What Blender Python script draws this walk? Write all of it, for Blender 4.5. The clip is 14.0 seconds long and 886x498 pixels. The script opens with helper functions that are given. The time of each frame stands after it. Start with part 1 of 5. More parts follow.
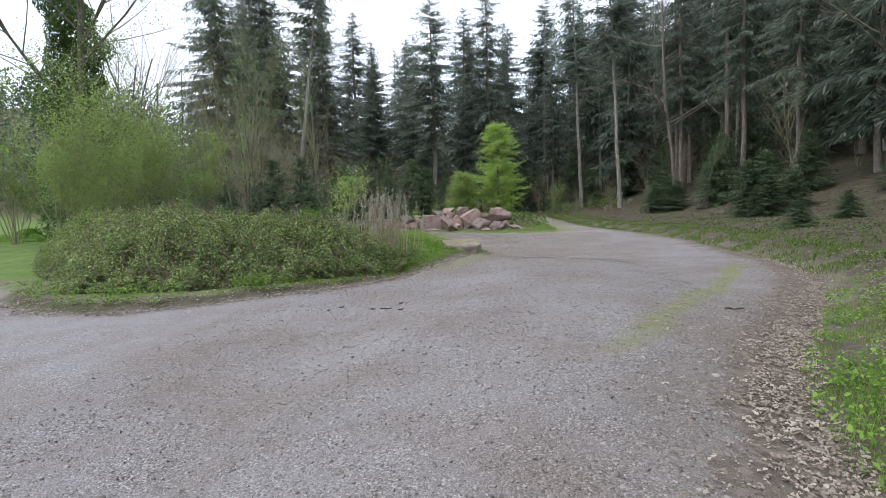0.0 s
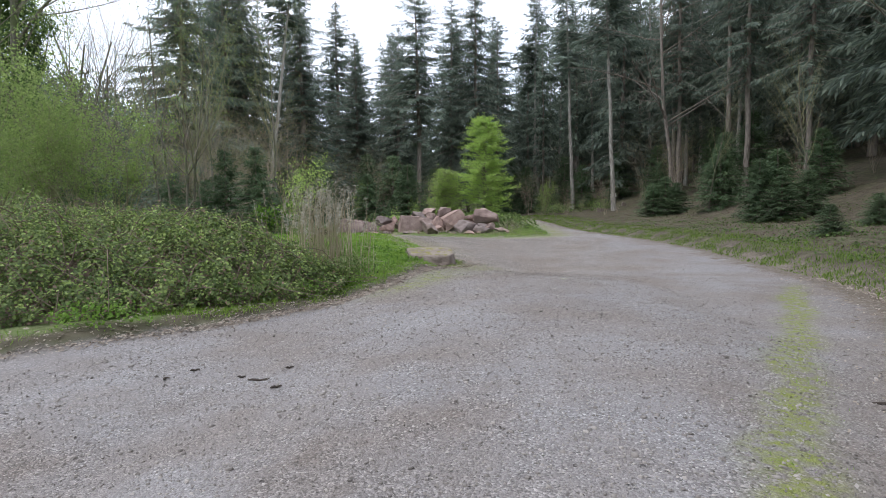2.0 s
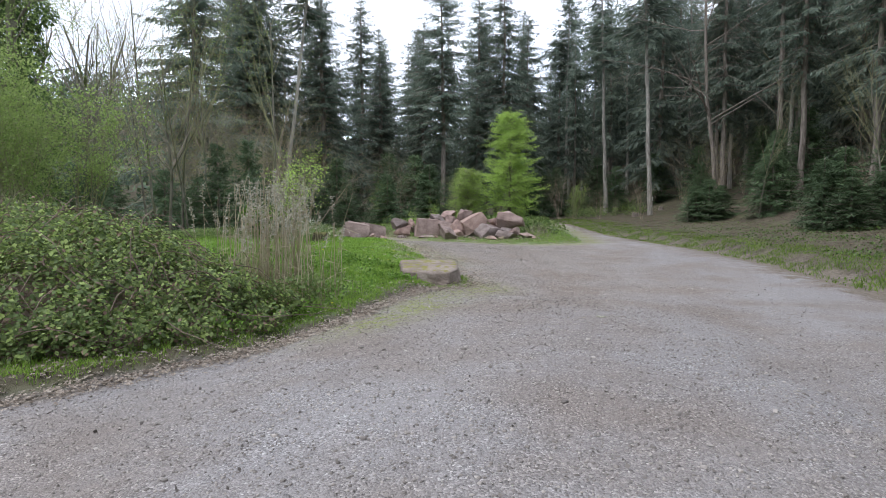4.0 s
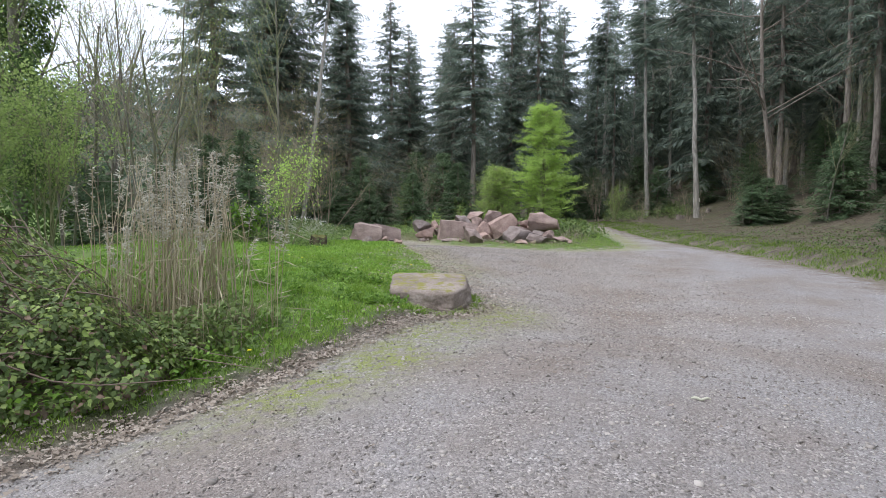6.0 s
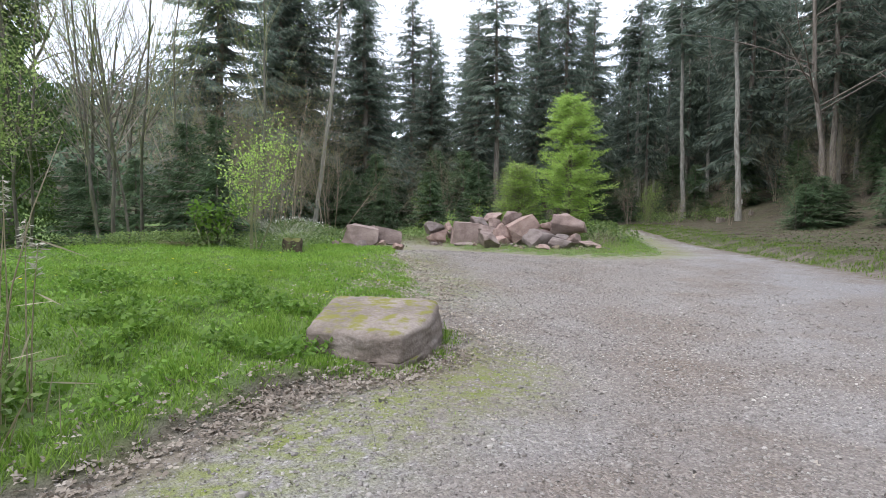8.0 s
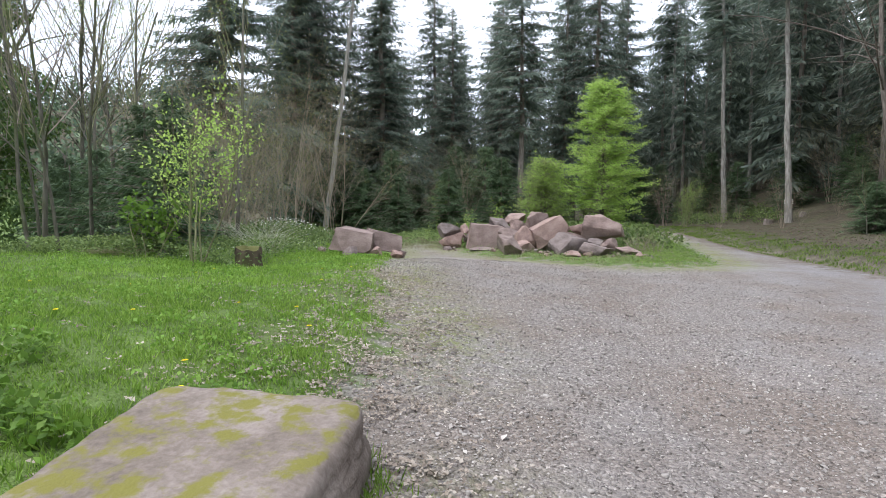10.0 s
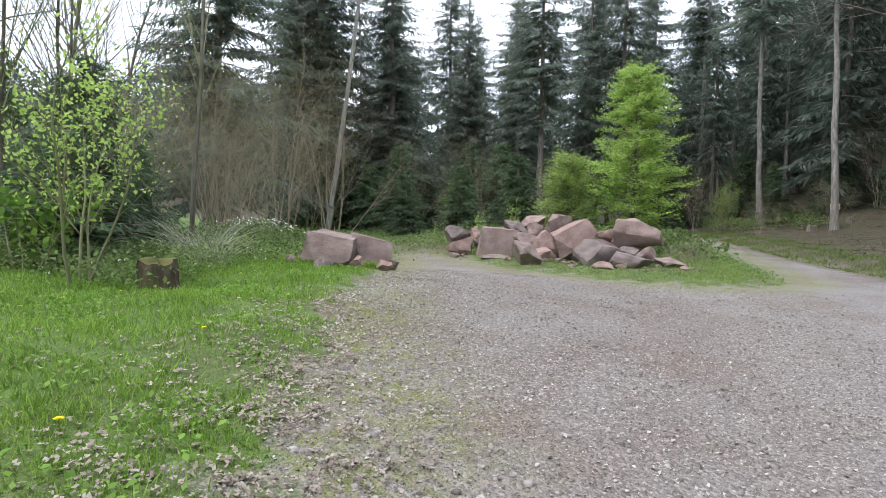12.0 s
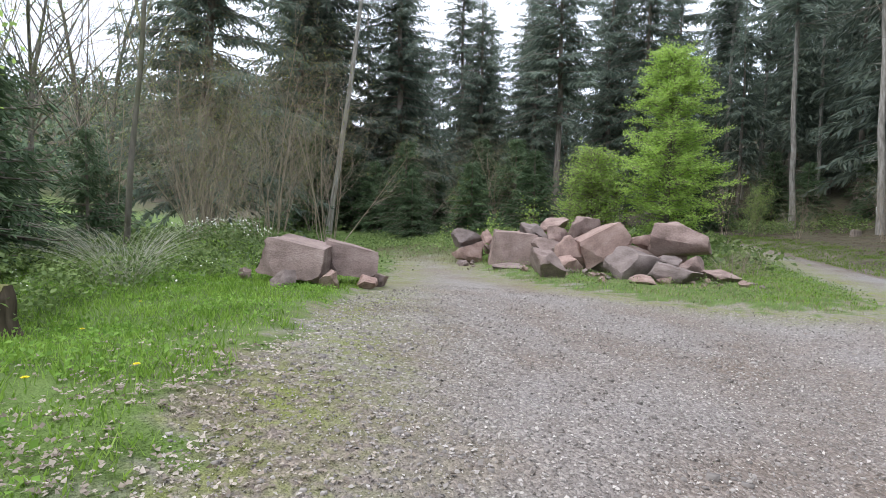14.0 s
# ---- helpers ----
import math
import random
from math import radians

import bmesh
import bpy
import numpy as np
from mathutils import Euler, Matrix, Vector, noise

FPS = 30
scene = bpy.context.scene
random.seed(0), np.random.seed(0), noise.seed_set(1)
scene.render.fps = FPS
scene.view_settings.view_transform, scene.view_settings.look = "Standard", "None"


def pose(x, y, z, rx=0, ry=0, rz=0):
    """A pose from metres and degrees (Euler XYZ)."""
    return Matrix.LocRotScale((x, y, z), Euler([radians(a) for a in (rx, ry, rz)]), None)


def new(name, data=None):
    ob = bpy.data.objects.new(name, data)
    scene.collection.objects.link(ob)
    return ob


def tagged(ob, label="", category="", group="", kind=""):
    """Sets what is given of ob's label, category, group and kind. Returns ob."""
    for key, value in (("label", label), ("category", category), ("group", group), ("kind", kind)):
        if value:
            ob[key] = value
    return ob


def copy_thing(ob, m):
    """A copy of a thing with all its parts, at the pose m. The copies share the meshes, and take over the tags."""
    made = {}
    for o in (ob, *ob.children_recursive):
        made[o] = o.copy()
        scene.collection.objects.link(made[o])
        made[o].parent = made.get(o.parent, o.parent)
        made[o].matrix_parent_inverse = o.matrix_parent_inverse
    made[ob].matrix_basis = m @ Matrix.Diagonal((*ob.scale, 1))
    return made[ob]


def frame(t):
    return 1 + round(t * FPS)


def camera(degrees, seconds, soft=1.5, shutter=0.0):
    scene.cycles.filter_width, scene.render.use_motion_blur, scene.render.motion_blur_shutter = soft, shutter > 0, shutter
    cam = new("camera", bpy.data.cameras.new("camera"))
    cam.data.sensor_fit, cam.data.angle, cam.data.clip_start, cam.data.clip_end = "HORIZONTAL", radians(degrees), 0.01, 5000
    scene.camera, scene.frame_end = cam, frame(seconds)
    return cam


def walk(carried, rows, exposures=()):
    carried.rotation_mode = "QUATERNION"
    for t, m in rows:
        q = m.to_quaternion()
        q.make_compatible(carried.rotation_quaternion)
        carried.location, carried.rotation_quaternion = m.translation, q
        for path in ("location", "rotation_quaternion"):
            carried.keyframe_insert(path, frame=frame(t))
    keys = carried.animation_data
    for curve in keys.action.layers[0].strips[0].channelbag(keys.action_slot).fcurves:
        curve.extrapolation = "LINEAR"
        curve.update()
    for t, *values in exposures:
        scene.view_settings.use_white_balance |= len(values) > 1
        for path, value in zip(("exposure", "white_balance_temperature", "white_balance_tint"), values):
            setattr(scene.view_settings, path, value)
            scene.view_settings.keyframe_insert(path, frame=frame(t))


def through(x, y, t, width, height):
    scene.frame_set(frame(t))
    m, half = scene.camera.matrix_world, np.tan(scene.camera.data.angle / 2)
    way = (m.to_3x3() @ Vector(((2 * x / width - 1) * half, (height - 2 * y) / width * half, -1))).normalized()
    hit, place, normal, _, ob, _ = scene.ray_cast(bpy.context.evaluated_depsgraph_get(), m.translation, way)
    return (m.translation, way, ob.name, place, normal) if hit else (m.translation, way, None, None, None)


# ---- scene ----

# ---------------------------------------------------------------- camera
EYE = 1.35
cam = camera(76.0, 14.0, soft=0.8)
# seconds, x, y, z over the first eye, yaw to the left, pitch, roll
PATH = [
    (0.0, 0.000, 0.000, 0.000, 4.48, -4.34, -1.58),
    (0.5, 0.089, 0.956, -0.003, 4.01, -4.33, -1.33),
    (1.0, 0.163, 1.891, -0.032, 2.96, -4.28, -1.37),
    (1.5, 0.266, 2.826, -0.034, 3.09, -4.27, -1.14),
    (2.0, 0.358, 3.655, -0.042, 3.40, -4.31, -0.82),
    (2.5, 0.504, 4.486, -0.069, 4.22, -4.30, -0.74),
    (3.0, 0.616, 5.248, -0.040, 5.09, -4.23, -0.42),
    (5.5, 0.803, 8.877, -0.087, 8.66, -3.84, -0.26),
    (6.0, 0.834, 9.672, -0.126, 9.78, -3.83, -0.01),
    (6.5, 0.874, 10.532, -0.148, 10.50, -3.84, -0.00),
    (7.0, 0.940, 11.265, -0.191, 11.07, -3.74, -0.00),
    (7.5, 1.008, 11.946, -0.163, 12.01, -3.75, 0.26),
    (8.0, 1.039, 12.690, -0.200, 12.64, -3.61, 0.19),
    (10.5, 0.677, 16.798, -0.174, 16.11, -3.67, 0.74),
    (11.0, 0.576, 17.557, -0.215, 16.74, -3.71, 1.12),
    (11.5, 0.430, 18.412, -0.176, 16.18, -3.64, 0.96),
    (12.0, 0.268, 19.199, -0.154, 16.90, -3.56, 1.09),
    (12.5, 0.101, 19.970, -0.143, 17.37, -3.62, 0.78),
    (13.0, -0.025, 20.662, -0.017, 17.75, -3.49, 1.09),
    (13.5, -0.189, 21.348, -0.005, 17.73, -3.50, 1.35),
    (14.0, -0.377, 21.997, -0.129, 18.15, -3.53, 1.42),
]


def carried_pose(x, y, z, yaw, pitch, roll):
    return pose(x, y, EYE + z, 0, 0, yaw) @ pose(0, 0, 0, 90 + pitch) @ pose(0, 0, 0, 0, 0, roll)


walk(cam, [(t, carried_pose(*row)) for t, *row in PATH], [(0.0, 0.62), (3.0, 0.64), (5.5, 0.87), (8.0, 0.93), (14.0, 0.93)])

# ---------------------------------------------------------------- sky and sun
world = bpy.data.worlds.new("overcast_sky")
scene.world = world
world.use_nodes = True
wn, wl = world.node_tree.nodes, world.node_tree.links
wn.clear()
sky = wn.new("ShaderNodeTexSky")
sky.sky_type = "NISHITA"
sky.sun_disc = False
sky.sun_elevation, sky.sun_rotation = radians(68), radians(235)
sky.air_density, sky.dust_density = 1.0, 3.0
bg_sky = wn.new("ShaderNodeBackground")
bg_sky.inputs[1].default_value = 0.10
wl.new(sky.outputs[0], bg_sky.inputs[0])
cloud_noise = wn.new("ShaderNodeTexNoise")
cloud_noise.inputs["Scale"].default_value = 2.2
cloud_noise.inputs["Detail"].default_value = 5
ramp = wn.new("ShaderNodeValToRGB")
ramp.color_ramp.elements[0].position, ramp.color_ramp.elements[1].position = 0.3, 0.75
ramp.color_ramp.elements[0].color = (0.73, 0.835, 1.03, 1)
ramp.color_ramp.elements[1].color = (0.93, 0.97, 1.07, 1)
wl.new(cloud_noise.outputs[0], ramp.inputs[0])
bg_cloud = wn.new("ShaderNodeBackground")
bg_cloud.inputs[1].default_value = 1.3
wl.new(ramp.outputs[0], bg_cloud.inputs[0])
adder = wn.new("ShaderNodeMixShader")
adder.inputs[0].default_value = 0.86
wl.new(bg_sky.outputs[0], adder.inputs[1])
wl.new(bg_cloud.outputs[0], adder.inputs[2])
wout = wn.new("ShaderNodeOutputWorld")
wl.new(adder.outputs[0], wout.inputs[0])

sun = new("sun", bpy.data.lights.new("sun", "SUN"))
sun.data.energy, sun.data.angle, sun.data.color = 0.9, radians(50), (1.0, 0.96, 0.9)
sun.matrix_world = pose(0, 0, 40) @ pose(0, 0, 0, 0, 0, -55) @ pose(0, 0, 0, 22, 0, 0)

# ---------------------------------------------------------------- materials


def material(name):
    m = bpy.data.materials.new(name)
    m.use_nodes = True
    n, l = m.node_tree.nodes, m.node_tree.links
    return m, n, l, n["Principled BSDF"]


def colour_ramp(n, stops):
    r = n.new("ShaderNodeValToRGB")
    e = r.color_ramp.elements
    e[0].position, e[0].color = stops[0][0], (*stops[0][1], 1)
    e[1].position, e[1].color = stops[-1][0], (*stops[-1][1], 1)
    for at, c in stops[1:-1]:
        k = e.new(at)
        k.color = (*c, 1)
    return r


def noise_node(n, l, scale, detail=4, coord="Object", rough=0.6):
    tc = n.new("ShaderNodeTexCoord")
    t = n.new("ShaderNodeTexNoise")
    t.inputs["Scale"].default_value, t.inputs["Detail"].default_value = scale, detail
    t.inputs["Roughness"].default_value = rough
    l.new(tc.outputs[coord], t.inputs["Vector"])
    return t


def mix(n, l, fac, a, b, mode="MIX"):
    m = n.new("ShaderNodeMix")
    m.data_type, m.blend_type = "RGBA", mode
    for sock, v in ((m.inputs[0], fac), (m.inputs[6], a), (m.inputs[7], b)):
        if hasattr(v, "links"):
            l.new(v, sock)
        elif isinstance(v, tuple):
            sock.default_value = (*v, 1)
        else:
            sock.default_value = v
    return m.outputs[2]


def maths(n, l, op, a, b=0.0):
    m = n.new("ShaderNodeMath")
    m.operation = op
    for sock, v in ((m.inputs[0], a), (m.inputs[1], b)):
        if hasattr(v, "links"):
            l.new(v, sock)
        else:
            sock.default_value = v
    return m.outputs[0]


def bumped(n, l, p, height, strength, distance):
    b = n.new("ShaderNodeBump")
    b.inputs["Strength"].default_value, b.inputs["Distance"].default_value = strength, distance
    l.new(height, b.inputs["Height"])
    l.new(b.outputs[0], p.inputs["Normal"])


def leaf_material(name, dark, mid, light, through=0.35, rough=0.55):
    """Foliage whose leaves vary one by one and in larger drifts, with light passing through."""
    m, n, l, p = material(name)
    geo = n.new("ShaderNodeNewGeometry")
    r = colour_ramp(n, [(0.0, dark), (0.5, mid), (1.0, light)])
    drift = noise_node(n, l, 0.9, 3)
    s = maths(n, l, "ADD", maths(n, l, "MULTIPLY", geo.outputs["Random Per Island"], 0.65), maths(n, l, "MULTIPLY", drift.outputs[0], 0.6))
    l.new(maths(n, l, "SUBTRACT", s, 0.12), r.inputs[0])
    info = n.new("ShaderNodeObjectInfo")
    hsv = n.new("ShaderNodeHueSaturation")
    l.new(maths(n, l, "ADD", maths(n, l, "MULTIPLY", info.outputs["Random"], 0.5), 0.8), hsv.inputs["Value"])
    l.new(r.outputs[0], hsv.inputs["Color"])
    l.new(hsv.outputs[0], p.inputs["Base Color"])
    p.inputs["Roughness"].default_value = rough
    p.inputs["Specular IOR Level"].default_value = 0.25
    if through > 0:
        tr = n.new("ShaderNodeBsdfTranslucent")
        l.new(hsv.outputs[0], tr.inputs[0])
        mx = n.new("ShaderNodeMixShader")
        mx.inputs[0].default_value = through
        l.new(p.outputs[0], mx.inputs[1])
        l.new(tr.outputs[0], mx.inputs[2])
        l.new(mx.outputs[0], n["Material Output"].inputs[0])
    return m


def bark_material(name, dark, light, scale=9.0, moss=None):
    m, n, l, p = material(name)
    tc = n.new("ShaderNodeTexCoord")
    mp = n.new("ShaderNodeMapping")
    mp.inputs["Scale"].default_value = (1, 1, 0.22)
    l.new(tc.outputs["Object"], mp.inputs[0])
    t = n.new("ShaderNodeTexNoise")
    t.inputs["Scale"].default_value, t.inputs["Detail"].default_value = scale, 6
    l.new(mp.outputs[0], t.inputs["Vector"])
    r = colour_ramp(n, [(0.3, dark), (0.7, light)])
    l.new(t.outputs[0], r.inputs[0])
    col = r.outputs[0]
    if moss:
        big = noise_node(n, l, 0.8, 4)
        mr = colour_ramp(n, [(0.48, (0, 0, 0)), (0.66, (1, 1, 1))])
        l.new(big.outputs[0], mr.inputs[0])
        col = mix(n, l, mr.outputs[0], col, moss)
    l.new(col, p.inputs["Base Color"])
    p.inputs["Roughness"].default_value = 0.9
    p.inputs["Specular IOR Level"].default_value = 0.15
    bumped(n, l, p, t.outputs[0], 0.7, 0.03)
    return m


def stone_material(name, a, b, c, moss=0.0):
    m, n, l, p = material(name)
    t = noise_node(n, l, 2.2, 7)
    fine = noise_node(n, l, 34, 5)
    r = colour_ramp(n, [(0.28, a), (0.5, b), (0.74, c)])
    l.new(maths(n, l, "ADD", maths(n, l, "MULTIPLY", t.outputs[0], 0.7), maths(n, l, "MULTIPLY", fine.outputs[0], 0.3)), r.inputs[0])
    info = n.new("ShaderNodeObjectInfo")
    hsv = n.new("ShaderNodeHueSaturation")
    l.new(maths(n, l, "ADD", maths(n, l, "MULTIPLY", info.outputs["Random"], 0.55), 0.72), hsv.inputs["Value"])
    l.new(maths(n, l, "ADD", maths(n, l, "MULTIPLY", info.outputs["Random"], 0.5), 0.7), hsv.inputs["Saturation"])
    l.new(r.outputs[0], hsv.inputs["Color"])
    col = hsv.outputs[0]
    if moss:
        geo = n.new("ShaderNodeNewGeometry")
        sep = n.new("ShaderNodeSeparateXYZ")
        l.new(geo.outputs["Normal"], sep.inputs[0])
        mn = noise_node(n, l, 6.0, 8, rough=0.62)
        amount = maths(n, l, "MULTIPLY", maths(n, l, "ADD", sep.outputs[2], 0.35), mn.outputs[0])
        mr = colour_ramp(n, [(0.77 - 0.3 * moss, (0, 0, 0)), (0.93 - 0.3 * moss, (1, 1, 1))])
        l.new(amount, mr.inputs[0])
        col = mix(n, l, mr.outputs[0], col, (0.19, 0.175, 0.045))
    l.new(col, p.inputs["Base Color"])
    p.inputs["Roughness"].default_value = 0.88
    p.inputs["Specular IOR Level"].default_value = 0.2
    h = maths(n, l, "ADD", t.outputs[0], maths(n, l, "MULTIPLY", fine.outputs[0], 0.25))
    bumped(n, l, p, h, 0.8, 0.05)
    return m


def plain_material(name, colour, spread=0.25, rough=0.8, scale=12.0):
    m, n, l, p = material(name)
    t = noise_node(n, l, scale, 4)
    geo = n.new("ShaderNodeNewGeometry")
    v = maths(n, l, "ADD", maths(n, l, "MULTIPLY", t.outputs[0], spread), maths(n, l, "MULTIPLY", geo.outputs["Random Per Island"], spread))
    hsv = n.new("ShaderNodeHueSaturation")
    hsv.inputs["Color"].default_value = (*colour, 1)
    l.new(maths(n, l, "ADD", v, 1 - spread), hsv.inputs["Value"])
    l.new(hsv.outputs[0], p.inputs["Base Color"])
    p.inputs["Roughness"].default_value = rough
    p.inputs["Specular IOR Level"].default_value = 0.25
    return m


M_NEEDLE = leaf_material("spruce_needles", (0.072, 0.10, 0.085), (0.142, 0.178, 0.142), (0.23, 0.27, 0.20), 0.42)
M_NEEDLE_GREY = leaf_material("pale_spruce_needles", (0.10, 0.12, 0.098), (0.18, 0.20, 0.15), (0.27, 0.29, 0.21), 0.42)
M_NEEDLE_YOUNG = leaf_material("young_fir_needles", (0.04, 0.075, 0.04), (0.085, 0.135, 0.065), (0.15, 0.21, 0.10), 0.25)
M_BEECH = leaf_material("fresh_beech_leaves", (0.20, 0.31, 0.07), (0.33, 0.46, 0.115), (0.47, 0.60, 0.19), 0.52)
M_WILLOW = leaf_material("spring_shrub_leaves", (0.12, 0.18, 0.055), (0.24, 0.325, 0.10), (0.38, 0.47, 0.165), 0.52)
M_YELLOWGREEN = leaf_material("yellow_green_leaves", (0.20, 0.29, 0.04), (0.34, 0.46, 0.06), (0.48, 0.57, 0.10), 0.45)
M_BUD = leaf_material("brown_green_buds", (0.15, 0.15, 0.06), (0.25, 0.26, 0.10), (0.38, 0.40, 0.16), 0.4)
M_IVY = leaf_material("ivy_leaves", (0.035, 0.07, 0.02), (0.08, 0.14, 0.035), (0.17, 0.25, 0.06), 0.3)
M_BRAMBLE = leaf_material("bramble_leaves", (0.06, 0.10, 0.032), (0.145, 0.205, 0.068), (0.27, 0.34, 0.125), 0.38)
M_BRAMBLE_NEW = leaf_material("new_bramble_leaves", (0.14, 0.20, 0.05), (0.26, 0.35, 0.10), (0.42, 0.50, 0.19), 0.45)
M_BRAMBLE_RED = leaf_material("old_bramble_leaves", (0.09, 0.06, 0.05), (0.17, 0.115, 0.085), (0.28, 0.20, 0.14), 0.3)
M_HERB = leaf_material("fresh_herb_leaves", (0.075, 0.15, 0.022), (0.175, 0.315, 0.05), (0.31, 0.47, 0.10), 0.45)
M_GRASS = leaf_material("grass_blades", (0.065, 0.13, 0.02), (0.195, 0.32, 0.05), (0.37, 0.50, 0.125), 0.5)
M_DRYGRASS = leaf_material("dry_grass_blades", (0.16, 0.14, 0.08), (0.30, 0.27, 0.17), (0.45, 0.41, 0.28), 0.3)
M_REED = leaf_material("dry_stalks", (0.19, 0.155, 0.10), (0.33, 0.28, 0.19), (0.49, 0.435, 0.32), 0.2)
M_REEDHEAD = leaf_material("faded_seed_heads", (0.22, 0.20, 0.16), (0.36, 0.34, 0.28), (0.50, 0.48, 0.42), 0.3)
M_PALESTEM = plain_material("bleached_stems", (0.44, 0.43, 0.34), 0.3, 0.8)
M_LITTER = leaf_material("fallen_oak_leaves", (0.17, 0.13, 0.105), (0.36, 0.30, 0.245), (0.58, 0.51, 0.44), 0.2, 0.75)
# darker copy of the oak litter: forest shade put into its colour
M_SHADELITTER = leaf_material("shade_dark_leaves", (0.07, 0.052, 0.038), (0.16, 0.12, 0.085), (0.30, 0.235, 0.175), 0.1, 0.8)
M_BARK = bark_material("spruce_bark", (0.13, 0.105, 0.09), (0.31, 0.265, 0.23))
M_BARK_PALE = bark_material("pale_bark", (0.19, 0.17, 0.15), (0.43, 0.40, 0.36))
M_BARK_GREY = bark_material("grey_bark", (0.09, 0.08, 0.065), (0.22, 0.20, 0.165), moss=(0.10, 0.12, 0.05))
M_TWIG = plain_material("thin_twigs", (0.24, 0.20, 0.165), 0.35, 0.85)
M_TWIG_BROWN = plain_material("brown_twigs", (0.33, 0.27, 0.21), 0.35, 0.85)
M_TWIG_GREEN = plain_material("green_twigs", (0.25, 0.245, 0.14), 0.35, 0.85)
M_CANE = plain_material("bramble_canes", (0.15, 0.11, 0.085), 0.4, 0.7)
M_SAND = stone_material("red_sandstone", (0.11, 0.078, 0.068), (0.275, 0.20, 0.178), (0.43, 0.34, 0.305))
M_SANDMOSS = stone_material("mossy_sandstone", (0.085, 0.065, 0.05), (0.215, 0.172, 0.145), (0.38, 0.32, 0.29), 0.50)
M_PEBBLE = leaf_material("gravel_stones", (0.13, 0.114, 0.104), (0.275, 0.247, 0.227), (0.52, 0.475, 0.435), 0.0, 0.85)
M_STUMP = bark_material("old_stump_wood", (0.045, 0.035, 0.025), (0.17, 0.13, 0.095), 14, (0.10, 0.12, 0.035))
M_CUT = plain_material("weathered_cut_wood", (0.18, 0.165, 0.105), 0.4, 0.9, 25)
M_MOSSTOP = plain_material("stump_moss", (0.15, 0.145, 0.055), 0.45, 0.95, 22)
M_STICK = plain_material("dark_wet_sticks", (0.06, 0.048, 0.04), 0.4, 0.8, 20)
M_WHITE = plain_material("white_petals", (0.80, 0.80, 0.74), 0.15, 0.6)
M_YELLOW = plain_material("dandelion_petals", (0.88, 0.74, 0.03), 0.15, 0.6)
M_MARK = plain_material("white_trail_paint", (0.75, 0.75, 0.72), 0.2, 0.6)
M_FARWOOD = leaf_material("far_hill_woods", (0.05, 0.08, 0.055), (0.10, 0.14, 0.085), (0.19, 0.235, 0.13), 0.0, 0.9)

# ---------------------------------------------------------------- the plan
RIGHT_Y = [-60, -6, 0, 2.5, 3.8, 5.6, 8.0, 10.8, 13.5, 16.5, 24.4, 31, 38, 45, 60, 75, 120]
RIGHT_X = [-12, -0.6, 0.7, 1.0, 1.4, 2.3, 3.8, 5.5, 6.6, 7.35, 8.05, 8.0, 7.3, 6.6, 6.2, 3.4, -12]
VERGE = [(-8.9, 9.7), (-7.3, 8.65), (-5.9, 8.6), (-5.0, 9.15), (-4.1, 10.0), (-3.2, 11.0), (-2.5, 12.0), (-1.9, 13.0), (-1.4, 13.95), (-1.05, 15.2),
         (-0.9, 16.1), (-0.5, 16.8), (-0.3, 17.6), (-0.5, 18.7), (-0.9, 19.6), (-1.0, 20.5), (-1.4, 21.8), (-1.85, 22.9), (-2.4, 24.2), (-2.85, 25.3), (-3.6, 27.5),
         (-4.45, 30.2), (-6.3, 35.7), (-9.5, 44), (-15, 56), (-30, 70), (-90, 70), (-90, 14), (-30, 13.5), (-14, 13.2), (-10.5, 11.6)]
ISLAND = [(-7.2, 46), (-6.5, 42.5), (-5.6, 39.8), (-4.0, 37.6), (-2.7, 35.6), (-1.2, 34.2), (0.6, 33.4), (2.2, 33.3), (3.6, 34.0), (4.5, 35.4), (4.7, 39),
          (4.9, 49), (4.8, 58), (1.5, 72), (-6, 76), (-9.5, 66), (-9.2, 54)]


def right_edge(y):
    return np.interp(y, RIGHT_Y, RIGHT_X)


def inside(poly, x, y):
    """Metres inside (+) or outside (-) of a polygon, for arrays x, y."""
    x, y = np.asarray(x, float), np.asarray(y, float)
    best, odd = np.full(x.shape, 1e9), np.zeros(x.shape, bool)
    for (x0, y0), (x1, y1) in zip(poly, poly[1:] + poly[:1]):
        dx, dy = x1 - x0, y1 - y0
        s = np.clip(((x - x0) * dx + (y - y0) * dy) / (dx * dx + dy * dy), 0, 1)
        best = np.minimum(best, np.hypot(x - x0 - s * dx, y - y0 - s * dy))
        if dy:
            odd ^= ((y0 > y) != (y1 > y)) & (x < x0 + (y - y0) * dx / dy)
    return np.where(odd, best, -best)


def step(a, b, v):
    s = np.clip((v - a) / (b - a), 0, 1)
    return s * s * (3 - 2 * s)


def wob(x, y, scale, seed=0.0):
    """Smooth cheap waviness from -1 to 1."""
    a, b = x / scale + seed, y / scale + 1.7 * seed
    return (np.sin(a * 2.1 + 1.3 * np.sin(b * 1.7 + seed)) + np.sin(b * 2.7 + 1.1 * np.sin(a * 1.9)) + np.sin((a + b) * 3.3 + 2 * np.sin((a - b) * 2.3))) / 3


